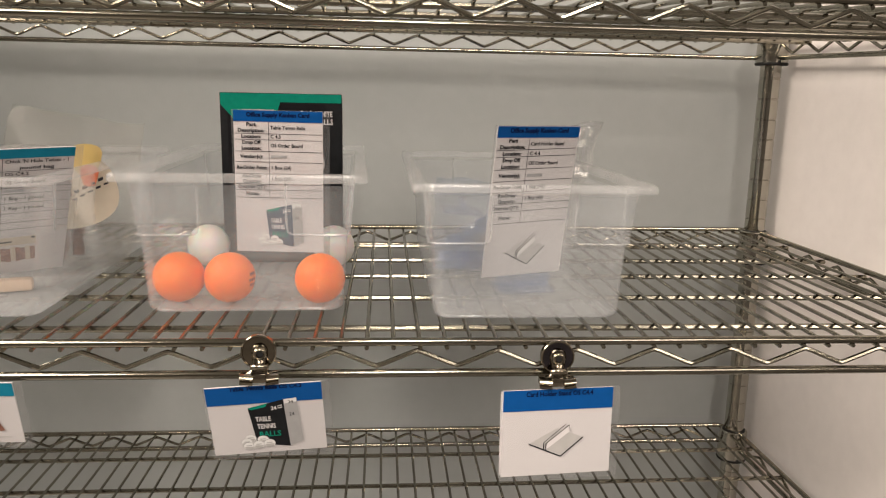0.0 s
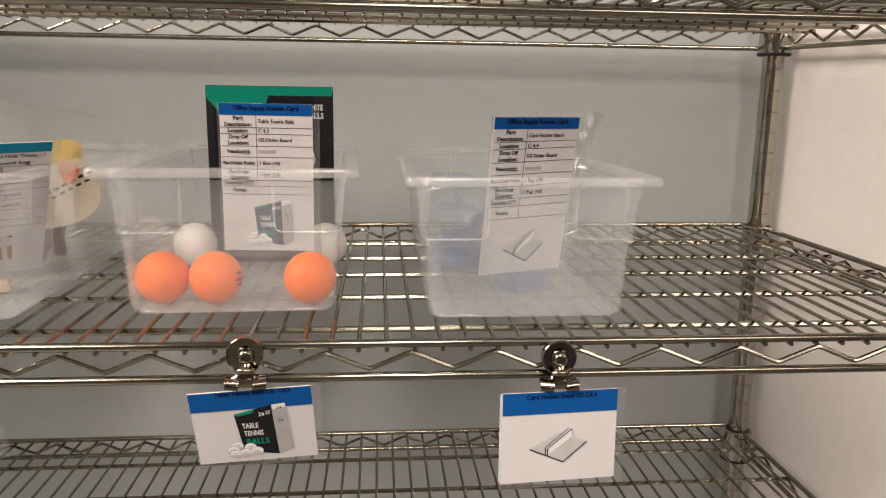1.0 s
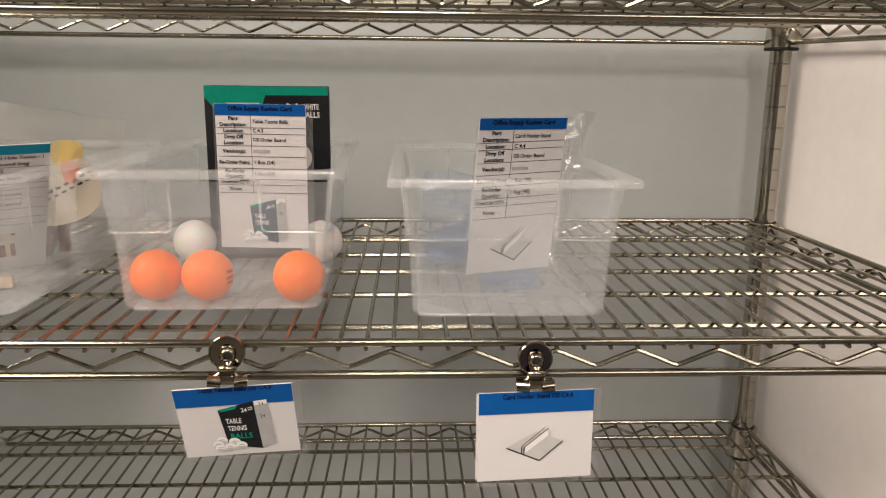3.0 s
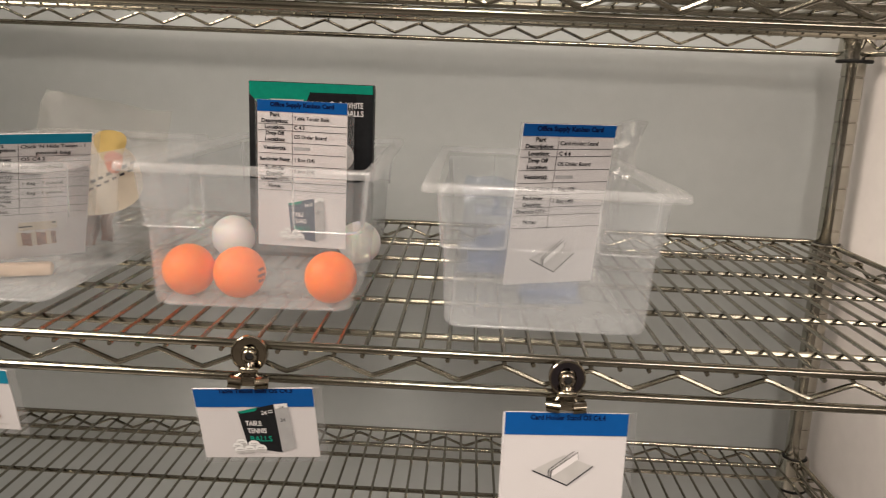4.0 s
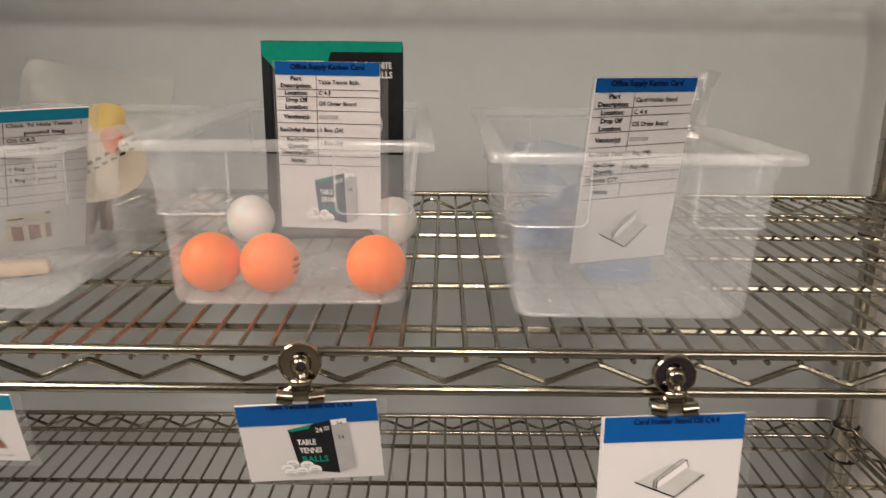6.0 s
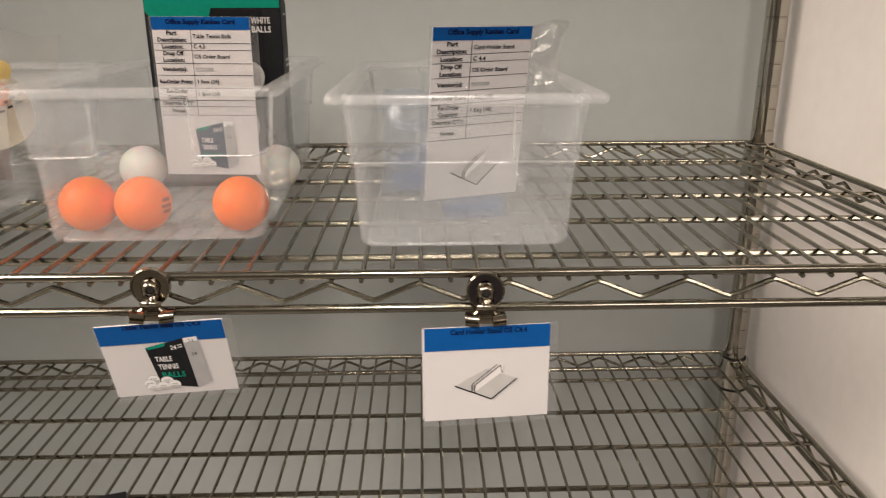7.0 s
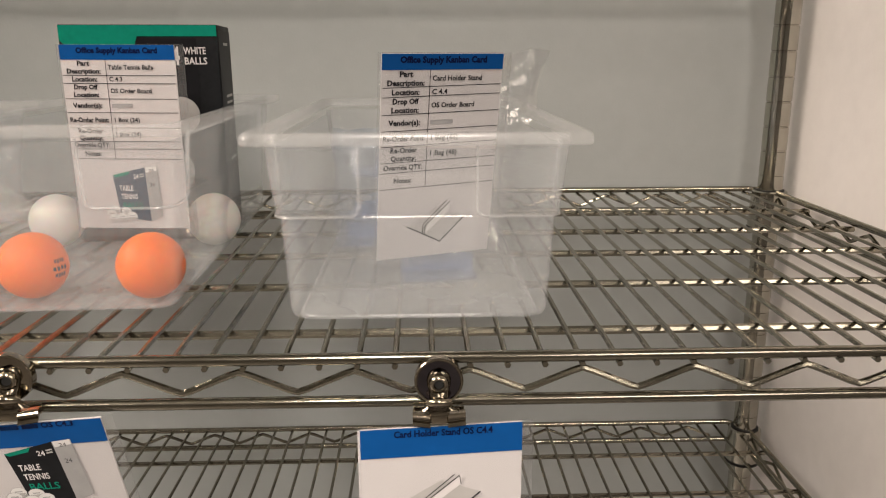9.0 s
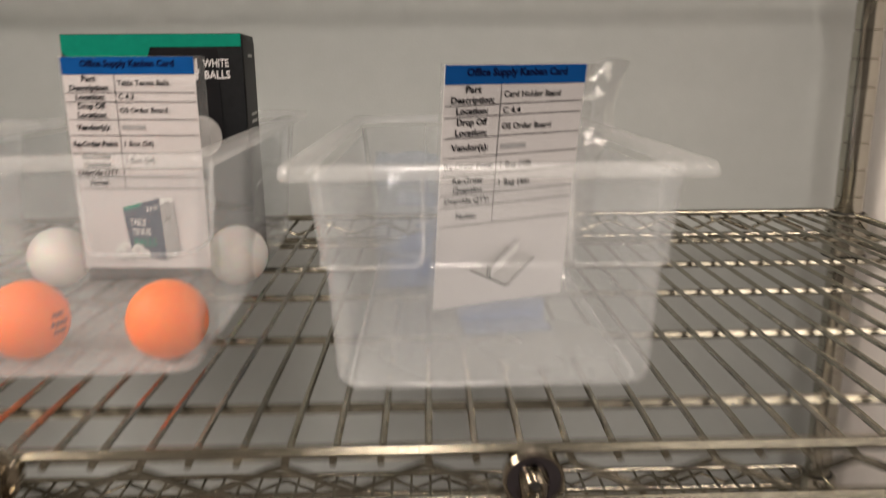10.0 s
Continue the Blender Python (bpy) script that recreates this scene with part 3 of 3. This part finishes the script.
cardA = kanban_card(frame_of((-0.1367, 0.701, 1.350), (-0.0577, 0.697, 1.3495), (-0.1342, 0.703, 1.222)), 0.079, 0.128, M_BLUE, "Office Supply Kanban Card", [
    (0.0204, L["part"], ["Table Tennis Balls"], 0.0310), (0.0258, L["loc"], ["C 4.3"], 0.0090), (0.0362, L["drop"], ["OS Order Board"], 0.0285),
    (0.0456, L["ven"], ["#"], 0.0145), (0.0561, L["pt"], ["1 Box (24)"], 0.0175), (0.0656, L["qty"], ["1 Box (24)"], 0.0175), (0.0708, L["ovr"], [""], 0.01),
    (0.0778, L["note"], [""], 0.01)], 0.0310, "white laminated stock card with a blue header, table tennis balls", 0.0, 0.93)
ball_box_picture(cardA, 0.0225, -0.0830, 0.040, M_NAVY_PRINT)
cardB = kanban_card(frame_of((0.0870, 0.611, 1.343), (0.1600, 0.639, 1.3430), (0.0805, 0.630, 1.2145)), 0.0785, 0.130, M_BLUE, "Office Supply Kanban Card", [
    (0.0198, L["part"], ["Card Holder Stand"], 0.0325), (0.0255, L["loc"], ["C 4.4"], 0.0100), (0.0360, L["drop"], ["OS Order Board"], 0.0285),
    (0.0460, L["ven"], ["#"], 0.0150), (0.0555, L["pt"], ["1 Bag (48)"], 0.0180), (0.0657, L["qty"], ["1 Bag (48)"], 0.0180), (0.0722, L["ovr"], [""], 0.01),
    (0.0826, L["note"], [""], 0.01)], 0.0305, "white laminated stock card with a blue header, card holder stand", 0.0015, 0.88)
card_stand_picture(cardB, 0.0195, -0.0965, 0.040)
cardC = kanban_card(frame_of((-0.3031, 0.5721, 1.3202), (-0.2417, 0.6184, 1.3214), (-0.3442, 0.6296, 1.2119)), 0.0770, 0.129, M_TEAL, "", [
    (0.0205, [("Part", 0.0085), ("Description", 0.0235), (":", 0.0008)], ["Chick 'N Hide Twists - 1", "pound bag"], 0.044), (0.0262, L["loc"], ["OS C4.2"], 0.0165), (0.0366, L["drop"], ["OS Order Board"], 0.0285),
    (0.0426, L["ven"], ["#"], 0.0140), (0.0520, [("Re-Order", 0.0175), ("Point:", 0.010)], ["1 Bag - 1 pound"], 0.0280), (0.0624, L["qty"], ["1 Bag - 1 pound"], 0.0280),
    (0.0720, [("Override", 0.0160), ("QTY:", 0.0090)], [""], 0.01), (0.0790, L["note"], [""], 0.01)], 0.0270, "white laminated stock card with a teal header, dog chews", 0.0, 0.80)
for k in range(8):
    u = 0.026 + 0.0036 * k
    line("picture", u, -0.0985 - 0.0010 * (k % 3), u + 0.0012, -0.1150 + 0.0010 * (k % 2), 0.0036, M_PRINT_TREAT if k % 3 else M_CREAM, cardC, -0.0009 - 0.00002 * k)
flat("picture", rect(0.026, 0.054, -0.097, -0.088), M_CREAM, cardC, -0.0009)
flat("printed_bar", rect(0.026, 0.036, -0.0935, -0.0920), M_INK, cardC, -0.0011)
flat("printed_bar", rect(0.050, 0.053, -0.0905, -0.0885), M_INK, cardC, -0.0011)

# ---- hanging tags and their magnetic clips ----


def tag(m, w, h, mat, band, label):
    ob = card_sheet("shelf_tag", w, h, (0.0012, 0.0055), m, label, "tag", "tags on the shelf front", 0.004)
    flat("header_band", rect(0, w, -band, 0), mat, ob, -0.00085, "coloured header band")
    return ob


tagA = tag(frame_of((-0.1220, 0.4935, 1.1712), (-0.0450, 0.4955, 1.1752), (-0.1175, 0.5085, 1.1162)), 0.0771, 0.0575, M_BLUE, 0.0145, "white laminated tag with a blue header, table tennis balls")
lettering("Table Tennis Balls OS C4.3", 0.040, -0.0030, 0.048, M_INK_NAVY, tagA, 0.0034, "CENTER", bold=0.03)
ball_box_picture(tagA, 0.0215, -0.0115, 0.0415)
tagB = tag(frame_of((0.0785, 0.4895, 1.1690), (0.1570, 0.4965, 1.1688), (0.0800, 0.4875, 1.1065)), 0.0788, 0.0625, M_BLUE, 0.0150, "white laminated tag with a blue header, card holder stand")
lettering("Card Holder Stand OS C4.4", 0.040, -0.0046, 0.048, M_INK_NAVY, tagB, 0.0034, "CENTER", bold=0.03)
card_stand_picture(tagB, 0.0190, -0.0290, 0.040, M_INK, 1.0, 0.84)
bm = bmesh.new()
box(bm, -0.0012, 0.0775, 0.0008, 0.0014, -0.0615, -0.001)
part("second_sheet", bm, M_PAPER, tagB, "", False)
tagC = tag(frame_of((-0.3220, 0.4935, 1.1780), (-0.2470, 0.4955, 1.1760), (-0.3130, 0.5085, 1.1260)), 0.0771, 0.0500, M_TEAL, 0.0105, "white laminated tag with a teal header, dog chews")
lettering("Chick 'N Hide Twists OS C4.2", 0.040, -0.0055, 0.050, M_INK_NAVY, tagC, 0.0034, "CENTER", bold=0.012)
flat("picture", rect(0.034, 0.062, -0.020, -0.014), M_CREAM, tagC, -0.0009)
for k in range(9):
    u = 0.034 + 0.0032 * k
    line("picture", u, -0.0220 - 0.0012 * (k % 3), u + 0.0052, -0.0395 + 0.0010 * (k % 2), 0.0031, M_PRINT_TREAT if k % 3 else M_RED, tagC, -0.0009 - 0.00002 * k)
flat("picture", rect(0.004, 0.070, -0.0455, -0.0445), M_PALE_INK, tagC, -0.0009)
flat("picture", rect(0.056, 0.062, -0.019, -0.015), M_YELLOW, tagC, -0.001)


def magnet_clip(x, z, face_mat, turn, roll, label):
    """A bulldog clip on a round cup magnet; the magnet holds on the two front rails."""
    ob = tagged(empty("magnet_clip", pose(x, SY0 - RAIL_R, z)), label, "clip", "magnetic clips on the shelf front")
    bm = bmesh.new()
    lathe(bm, [(0.0112, 0.0), (0.0118, -0.0006), (0.0118, -0.0046), (0.0113, -0.0052), (0.0106, -0.0052), (0.0104, -0.0044), (0.0040, -0.0044)], 36, "y")
    part("magnet", bm, M_NICKEL, ob, "round magnet in a nickel cup")
    bm = bmesh.new()
    lathe(bm, [(0.0103, -0.0040), (0.0103, -0.0047), (0.0030, -0.0047), (0.0030, -0.0040)], 32, "y")
    part("magnet_face", bm, face_mat, ob)
    arm = empty_part("clip_body", ob, turn, roll)
    return ob


def empty_part(name, ob, turn, roll):
    # the pressed steel body: rounded arm, eyelet, throat and winged jaw
    bm = bmesh.new()
    secs = [(0.0060, 0.0016), (0.0055, 0.0034), (0.0038, 0.0050), (0.0012, 0.0058), (-0.0018, 0.0056), (-0.0048, 0.0048), (-0.0075, 0.0043), (-0.0100, 0.0047), (-0.0120, 0.0068), (-0.0136, 0.0100)]
    rows = []
    for zz, hw in secs:
        bulge = 0.0022 if zz > -0.004 else 0.0040 if zz > -0.009 else 0.0030
        rows.append([bm.verts.new((hw * math.sin(a), -0.0052 - bulge * math.cos(a) - (0.0014 if zz < -0.006 else 0), zz)) for a in [radians(-90 + 18 * k) for k in range(11)]])
    for A, B in zip(rows, rows[1:]):
        for k in range(10):
            bm.faces.new((A[k], A[k + 1], B[k + 1], B[k]))
    bmesh.ops.solidify(bm, geom=bm.faces[:], thickness=-0.0005)
    body = part(name, bm, M_NICKEL, ob, "polished nickel bulldog clip")
    body.matrix_basis = pose(0, 0, 0, 0, roll, turn)
    bm = bmesh.new()
    lathe(bm, [(0.0046, -0.0066), (0.0047, -0.0080), (0.0042, -0.0090), (0.0034, -0.0094), (0.0026, -0.0091), (0.0021, -0.0080)], 24, "y")
    part("eyelet", bm, M_NICKEL, body)
    # solid black plug: the dark of the open eyelet, put in as colour
    bm = bmesh.new()
    lathe(bm, [(0.0022, -0.0076), (0.0021, -0.0085), (0.0002, -0.0085)], 16, "y")
    part("eyelet_shade_plug", bm, M_BLACK, body)
    bm = bmesh.new()
    sweep(bm, [(-0.0046, -0.0090, -0.0090), (-0.0030, -0.0108, -0.0080), (0, -0.0114, -0.0076), (0.0030, -0.0108, -0.0080), (0.0046, -0.0090, -0.0090)], 0.0021, 10)
    part("spring_curl", bm, M_NICKEL, body)
    for s in (-1, 1):
        bm = bmesh.new()
        pr = [(-0.0062, -0.0150), (-0.0096, -0.0150), (-0.0110, -0.0162), (-0.0114, -0.0178), (-0.0102, -0.0186), (-0.0122, -0.0204), (-0.0116, -0.0210), (-0.0088, -0.0190), (-0.0062, -0.0180)]
        a = [bm.verts.new((s * 0.0042, y, zz)) for y, zz in pr]
        b = [bm.verts.new((s * 0.0127, y + 0.0012, zz + 0.0006)) for y, zz in pr]
        n = len(pr)
        for k in range(n):
            bm.faces.new((a[k], a[(k + 1) % n], b[(k + 1) % n], b[k]))
        bm.faces.new(a)
        bm.faces.new(b[::-1])
        part("jaw_wing", bm, M_NICKEL, body)
    bm = bmesh.new()
    box(bm, -0.0048, 0.0048, -0.0104, -0.0058, -0.0200, -0.0130, 0.0016)
    part("jaw", bm, M_NICKEL, body)
    bm = bmesh.new()
    box(bm, -0.0124, 0.0124, -0.0030, -0.0018, -0.0196, -0.0140, 0.0004)
    part("back_jaw", bm, M_NICKEL, body)
    return body


magnet_clip(-0.0860, 1.1957, M_NICKEL, 10, 3, "nickel bulldog clip on a round magnet holding a tag")
# this magnet is nickel too; its darker face colour imitates a reflection
magnet_clip(0.1164, 1.1908, M_NICKEL_REFLECT, 0, 0, "nickel bulldog clip on a round magnet, dark reflection coloured in, holding a tag")
magnet_clip(-0.2830, 1.1945, M_NICKEL, 8, 0, "nickel bulldog clip on a round magnet holding a tag")

# ---- carton of table tennis balls ----
BW, BD, BH = 0.1145, 0.060, 0.1650
m_box = pose(-0.1580, 0.7480, BIN_FLOOR + 0.0002, 0, 0, 5.5)
bm = bmesh.new()
box(bm, 0, BW, 0, BD, 0, BH, 0.0008)
carton = tagged(part("ball_carton", bm, M_CARTON, None), "black and green carton of table tennis balls in the bin", "carton")
carton.matrix_world = m_box
flat("printed_band", [(0.0005, BH - 0.0005), (BW - 0.0005, BH - 0.0005), (BW - 0.0005, BH - 0.0085), (0.056, BH - 0.0085), (0.048, BH - 0.031), (0.018, BH - 0.031), (0.0005, BH - 0.011)], M_GREEN, carton, -0.0006, "green printed band")
flat("printed_panel", [(0.0565, BH - 0.010), (BW - 0.016, BH - 0.010), (BW - 0.016, 0.004), (0.0065, 0.004), (0.0065, BH - 0.018), (0.020, BH - 0.034), (0.050, BH - 0.034)], M_CARTON_GREY, carton, -0.0006, "charcoal printed panel")
flat("logo", rect(0.020, 0.050, BH - 0.0180, BH - 0.0155), M_PALE_INK, carton, -0.0010)
lettering("24", 0.0740, BH - 0.0290, 0.0120, M_PAPER, carton, 0.0130, bold=0.03)
lettering("WHITE", 0.0890, BH - 0.0215, 0.0165, M_PAPER, carton, 0.0052, bold=0.02)
lettering("BALLS", 0.0890, BH - 0.0290, 0.0165, M_PAPER, carton, 0.0052, bold=0.02)
for u, v, r_ in ((0.0835, 0.098, 0.0140), (0.070, 0.055, 0.02), (0.045, 0.080, 0.02)):
    flat("picture", [(u + r_ * math.cos(2 * math.pi * a / 28), v + r_ * math.sin(2 * math.pi * a / 28)) for a in range(28)], M_PALE_INK, carton, -0.0010 - 0.00005 * u, "printed white ball")
bm = bmesh.new()
q = [bm.verts.new(p) for p in ((BW + 0.0005, 0.001, 0.003), (BW + 0.0005, BD - 0.001, 0.003), (BW + 0.0005, BD - 0.002, BH - 0.004), (BW + 0.0005, 0.002, BH - 0.004))]
bm.faces.new(q)
side = part("printed_side", bm, M_CARTON_GREY, carton, "charcoal printed side with small writing", False)
for zz, w in ((0.150, 0.02), (0.110, 0.03), (0.105, 0.028), (0.060, 0.03)):
    bm = bmesh.new()
    bm.faces.new([bm.verts.new(p) for p in ((BW + 0.0009, 0.02, zz), (BW + 0.0009, 0.02 + w, zz), (BW + 0.0009, 0.02 + w, zz + 0.002), (BW + 0.0009, 0.02, zz + 0.002))])
    part("printed_bar", bm, M_PALE_INK, side, "", False)

# ---- bag of card stands ----


def crumple(bm, cuts, amount, scale, seed):
    bmesh.ops.subdivide_edges(bm, edges=bm.edges[:], cuts=cuts, use_grid_fill=True)
    for v in bm.verts:
        n = noise.noise_vector((v.co + Vector((seed, 0, 0))) * scale)
        n2 = noise.noise_vector((v.co + Vector((0, seed, 0))) * scale * 2.7)
        v.co += n * amount + n2 * amount * 0.45


def pouch(name, outline, y_mid, thick, mat, label, category, seed, amount=0.004, scale=45):
    """A soft film bag: two sheets bulging between their seams."""
    bm = bmesh.new()
    nx, nz = 16, 20
    grid = {}
    for sgn in (-1, 1):
        for i in range(nx + 1):
            for j in range(nz + 1):
                u, v = i / nx, j / nz
                (x00, z00), (x10, z10), (x11, z11), (x01, z01) = outline
                x = (1 - v) * ((1 - u) * x00 + u * x10) + v * ((1 - u) * x01 + u * x11)
                zz = (1 - v) * ((1 - u) * z00 + u * z10) + v * ((1 - u) * z01 + u * z11)
                b = (math.sin(math.pi * u) ** 0.6) * (math.sin(math.pi * min(1, v * 1.0)) ** 0.6) if 0 < u < 1 and 0 < v < 1 else 0
                edge = 0 < u < 1 and 0 < v < 1
                if sgn == 1 and not edge:
                    grid[(sgn, i, j)] = grid[(-1, i, j)]
                    continue
                y = y_mid + sgn * thick / 2 * b * (1.25 - v * 0.8)
                p = Vector((x, y, zz))
                d = noise.noise_vector(p * scale + Vector((seed, 0, 0))) * amount + noise.noise_vector(p * scale * 2.6 + Vector((0, seed, 0))) * amount * 0.5
                d.z *= min(1.0, v * 4)
                grid[(sgn, i, j)] = bm.verts.new(p + d)
    for sgn in (-1, 1):
        for i in range(nx):
            for j in range(nz):
                q = [grid[(sgn, i, j)], grid[(sgn, i + 1, j)], grid[(sgn, i + 1, j + 1)], grid[(sgn, i, j + 1)]]
                if len(set(q)) == 4:
                    try:
                        bm.faces.new(q)
                    except ValueError:
                        pass
    ob = part(name, bm, mat, None)
    return tagged(ob, label, category)


F = BIN_FLOOR + 0.002
pouch("plastic_bag", [(0.070, F), (0.165, F), (0.199, 1.346), (0.120, 1.335)], 0.705, 0.060, M_FILM, "crumpled clear plastic bag of card stands in the bin", "bag", 3.1, 0.0045, 55)
pouch("inner_bag", [(0.044, F), (0.120, F), (0.125, 1.285), (0.045, 1.292)], 0.715, 0.050, M_TAPE, "bluish clear inner bag of card stands in the bin", "bag", 4.4, 0.0035, 45)


def card_stand(x, y, z, yaw, rx=0):
    """A clear acrylic stand: a slab with two upright fins."""
    bm = bmesh.new()
    box(bm, -0.024, 0.024, -0.019, 0.019, 0, 0.0022, 0.0006)
    ob = part("card_stand", bm, M_ACRYLIC, None)
    ob.matrix_world = pose(x, y, z, rx, 0, yaw)
    for s in (-1, 1):
        bm = bmesh.new()
        box(bm, -0.024, 0.024, s * 0.0012 - 0.0007, s * 0.0012 + 0.0007, 0.0020, 0.0130, 0.0003)
        part("fin", bm, M_ACRYLIC, ob)
    return tagged(ob, "small clear acrylic card stand in the plastic bag", "card stand", "card stands in the bin")


card_stand(0.119, 0.650, BIN_FLOOR + 0.0003, 6)
for i in range(7):
    card_stand(0.075 + 0.022 * (i % 3), 0.735 + 0.012 * (i // 3), BIN_FLOOR + 0.004 + 0.016 * (i // 2), 15 * i, 4)

# ---- bag of dog chews ----
chew_bag = pouch("chew_bag", [(-0.372, F), (-0.240, F), (-0.222, 1.335), (-0.335, 1.350)], 0.722, 0.085, M_FILM_SOFT, "clear bag of brown dog chews with a cream label", "bag", 7.7, 0.005, 40)
rnd = random.Random(5)
for i in range(18):
    x = -0.362 + 0.070 * rnd.random()
    y = 0.704 + 0.035 * rnd.random()
    z0 = BIN_FLOOR + 0.008 + 0.01 * rnd.random()
    bm = bmesh.new()
    lean = rnd.uniform(-0.010, 0.010)
    pts = []
    for k in range(9):
        a = k * 1.4 + i
        pts.append((x + lean * k / 8 + 0.0016 * math.cos(a), y + 0.0016 * math.sin(a), z0 + 0.055 * k / 8))
    sweep(bm, pts, 0.0048 + 0.001 * rnd.random(), 7)
    tagged(part("dog_chew", bm, M_TREAT), "twisted brown hide dog chew inside the clear bag", "dog chew", "dog chews in the bag")
m_label = frame_of((-0.326, 0.672, 1.340), (-0.236, 0.687, 1.338), (-0.326, 0.672, 1.254))


def oval(cx, cz, rx, rz, n=28, a0=0, a1=360, lump=0.0):
    return [(cx + rx * (1 + lump * math.sin(3 * a + cx * 90)) * math.cos(a), cz + rz * (1 + lump * math.cos(2 * a)) * math.sin(a)) for a in [radians(a0 + (a1 - a0) * k / n) for k in range(n)]]


def label_print(name, outline, mat, parent, off, label=""):
    """A patch that follows the soft curve of the bag's label: rings drawn in from its outline."""
    bm = bmesh.new()
    cu = sum(p[0] for p in outline) / len(outline)
    cv = sum(p[1] for p in outline) / len(outline)

    def vert(u, v):
        w = noise.noise(Vector((u * 38, v * 38, 2.3))) * 0.0035 + noise.noise(Vector((u * 90, v * 90, 7.1))) * 0.0012
        return bm.verts.new((u, 0.010 * ((u - 0.045) / 0.047) ** 2 + w - off, v))
    rings = [[vert(cu + (u - cu) * k, cv + (v - cv) * k) for u, v in outline] for k in (1.0, 0.75, 0.5, 0.25)]
    n = len(outline)
    for A, B in zip(rings, rings[1:]):
        for k in range(n):
            bm.faces.new((A[k], A[(k + 1) % n], B[(k + 1) % n], B[k]))
    bm.faces.new(rings[-1])
    return part(name, bm, mat, parent, label)


lab = label_print("bag_label", oval(0.045, -0.060, 0.049, 0.036, 36, lump=0.05), M_CREAM, chew_bag, 0.0, "cream and yellow printed label")
lab.matrix_basis = m_label
label_print("print", oval(0.068, -0.033, 0.012, 0.016, lump=0.16), M_YELLOW, lab, 0.0006, "yellow printed patch")
label_print("print", oval(0.070, -0.047, 0.007, 0.011, lump=0.14), M_RED, lab, 0.0009, "red printed patch")
label_print("print", oval(0.010, -0.050, 0.007, 0.006), M_LEAF, lab, 0.0006)
for k in range(6):
    u, v = 0.052 + 0.0062 * k, -0.066 + 0.0034 * k
    label_print("printed_bar", [(u, v), (u + 0.0040, v + 0.0018), (u + 0.0036, v + 0.0046 - 0.001 * (k % 2)), (u - 0.0004, v + 0.0026)], M_INK, lab, 0.0009)
    label_print("printed_bar", [(u - 0.002, v - 0.0066), (u + 0.0018, v - 0.0050), (u + 0.0016, v - 0.0030 - 0.0006 * (k % 2)), (u - 0.0022, v - 0.0046)], M_INK, lab, 0.0009)
bm = bmesh.new()
box(bm, -0.0235, 0.0235, -0.006, 0.006, 0.0, 0.0105, 0.0030)
chew = tagged(part("dog_chew", bm, M_HIDE), "cream pressed hide dog chew at the bottom of the bag", "dog chew", "dog chews in the bag")
chew.matrix_world = pose(-0.3150, 0.6340, BIN_FLOOR + 0.0010, 0, 0, 20)

# ---- a carton on the lower shelf ----
bm = bmesh.new()
box(bm, -0.045, 0.045, -0.06, 0.0, 0, 0.020, 0.001)
low = tagged(part("small_carton", bm, M_CARTON, None), "small black carton with a white label on the lower shelf", "carton")
low.matrix_world = pose(-0.236, 0.645, 0.9196, 0, 0, 18)
bm = bmesh.new()
bm.faces.new([bm.verts.new(p) for p in ((-0.02, -0.055, 0.0204), (0.03, -0.055, 0.0204), (0.03, -0.012, 0.0204), (-0.02, -0.012, 0.0204))])
part("paper_label", bm, M_CARTON_WHITE, low, "white paper label", False)
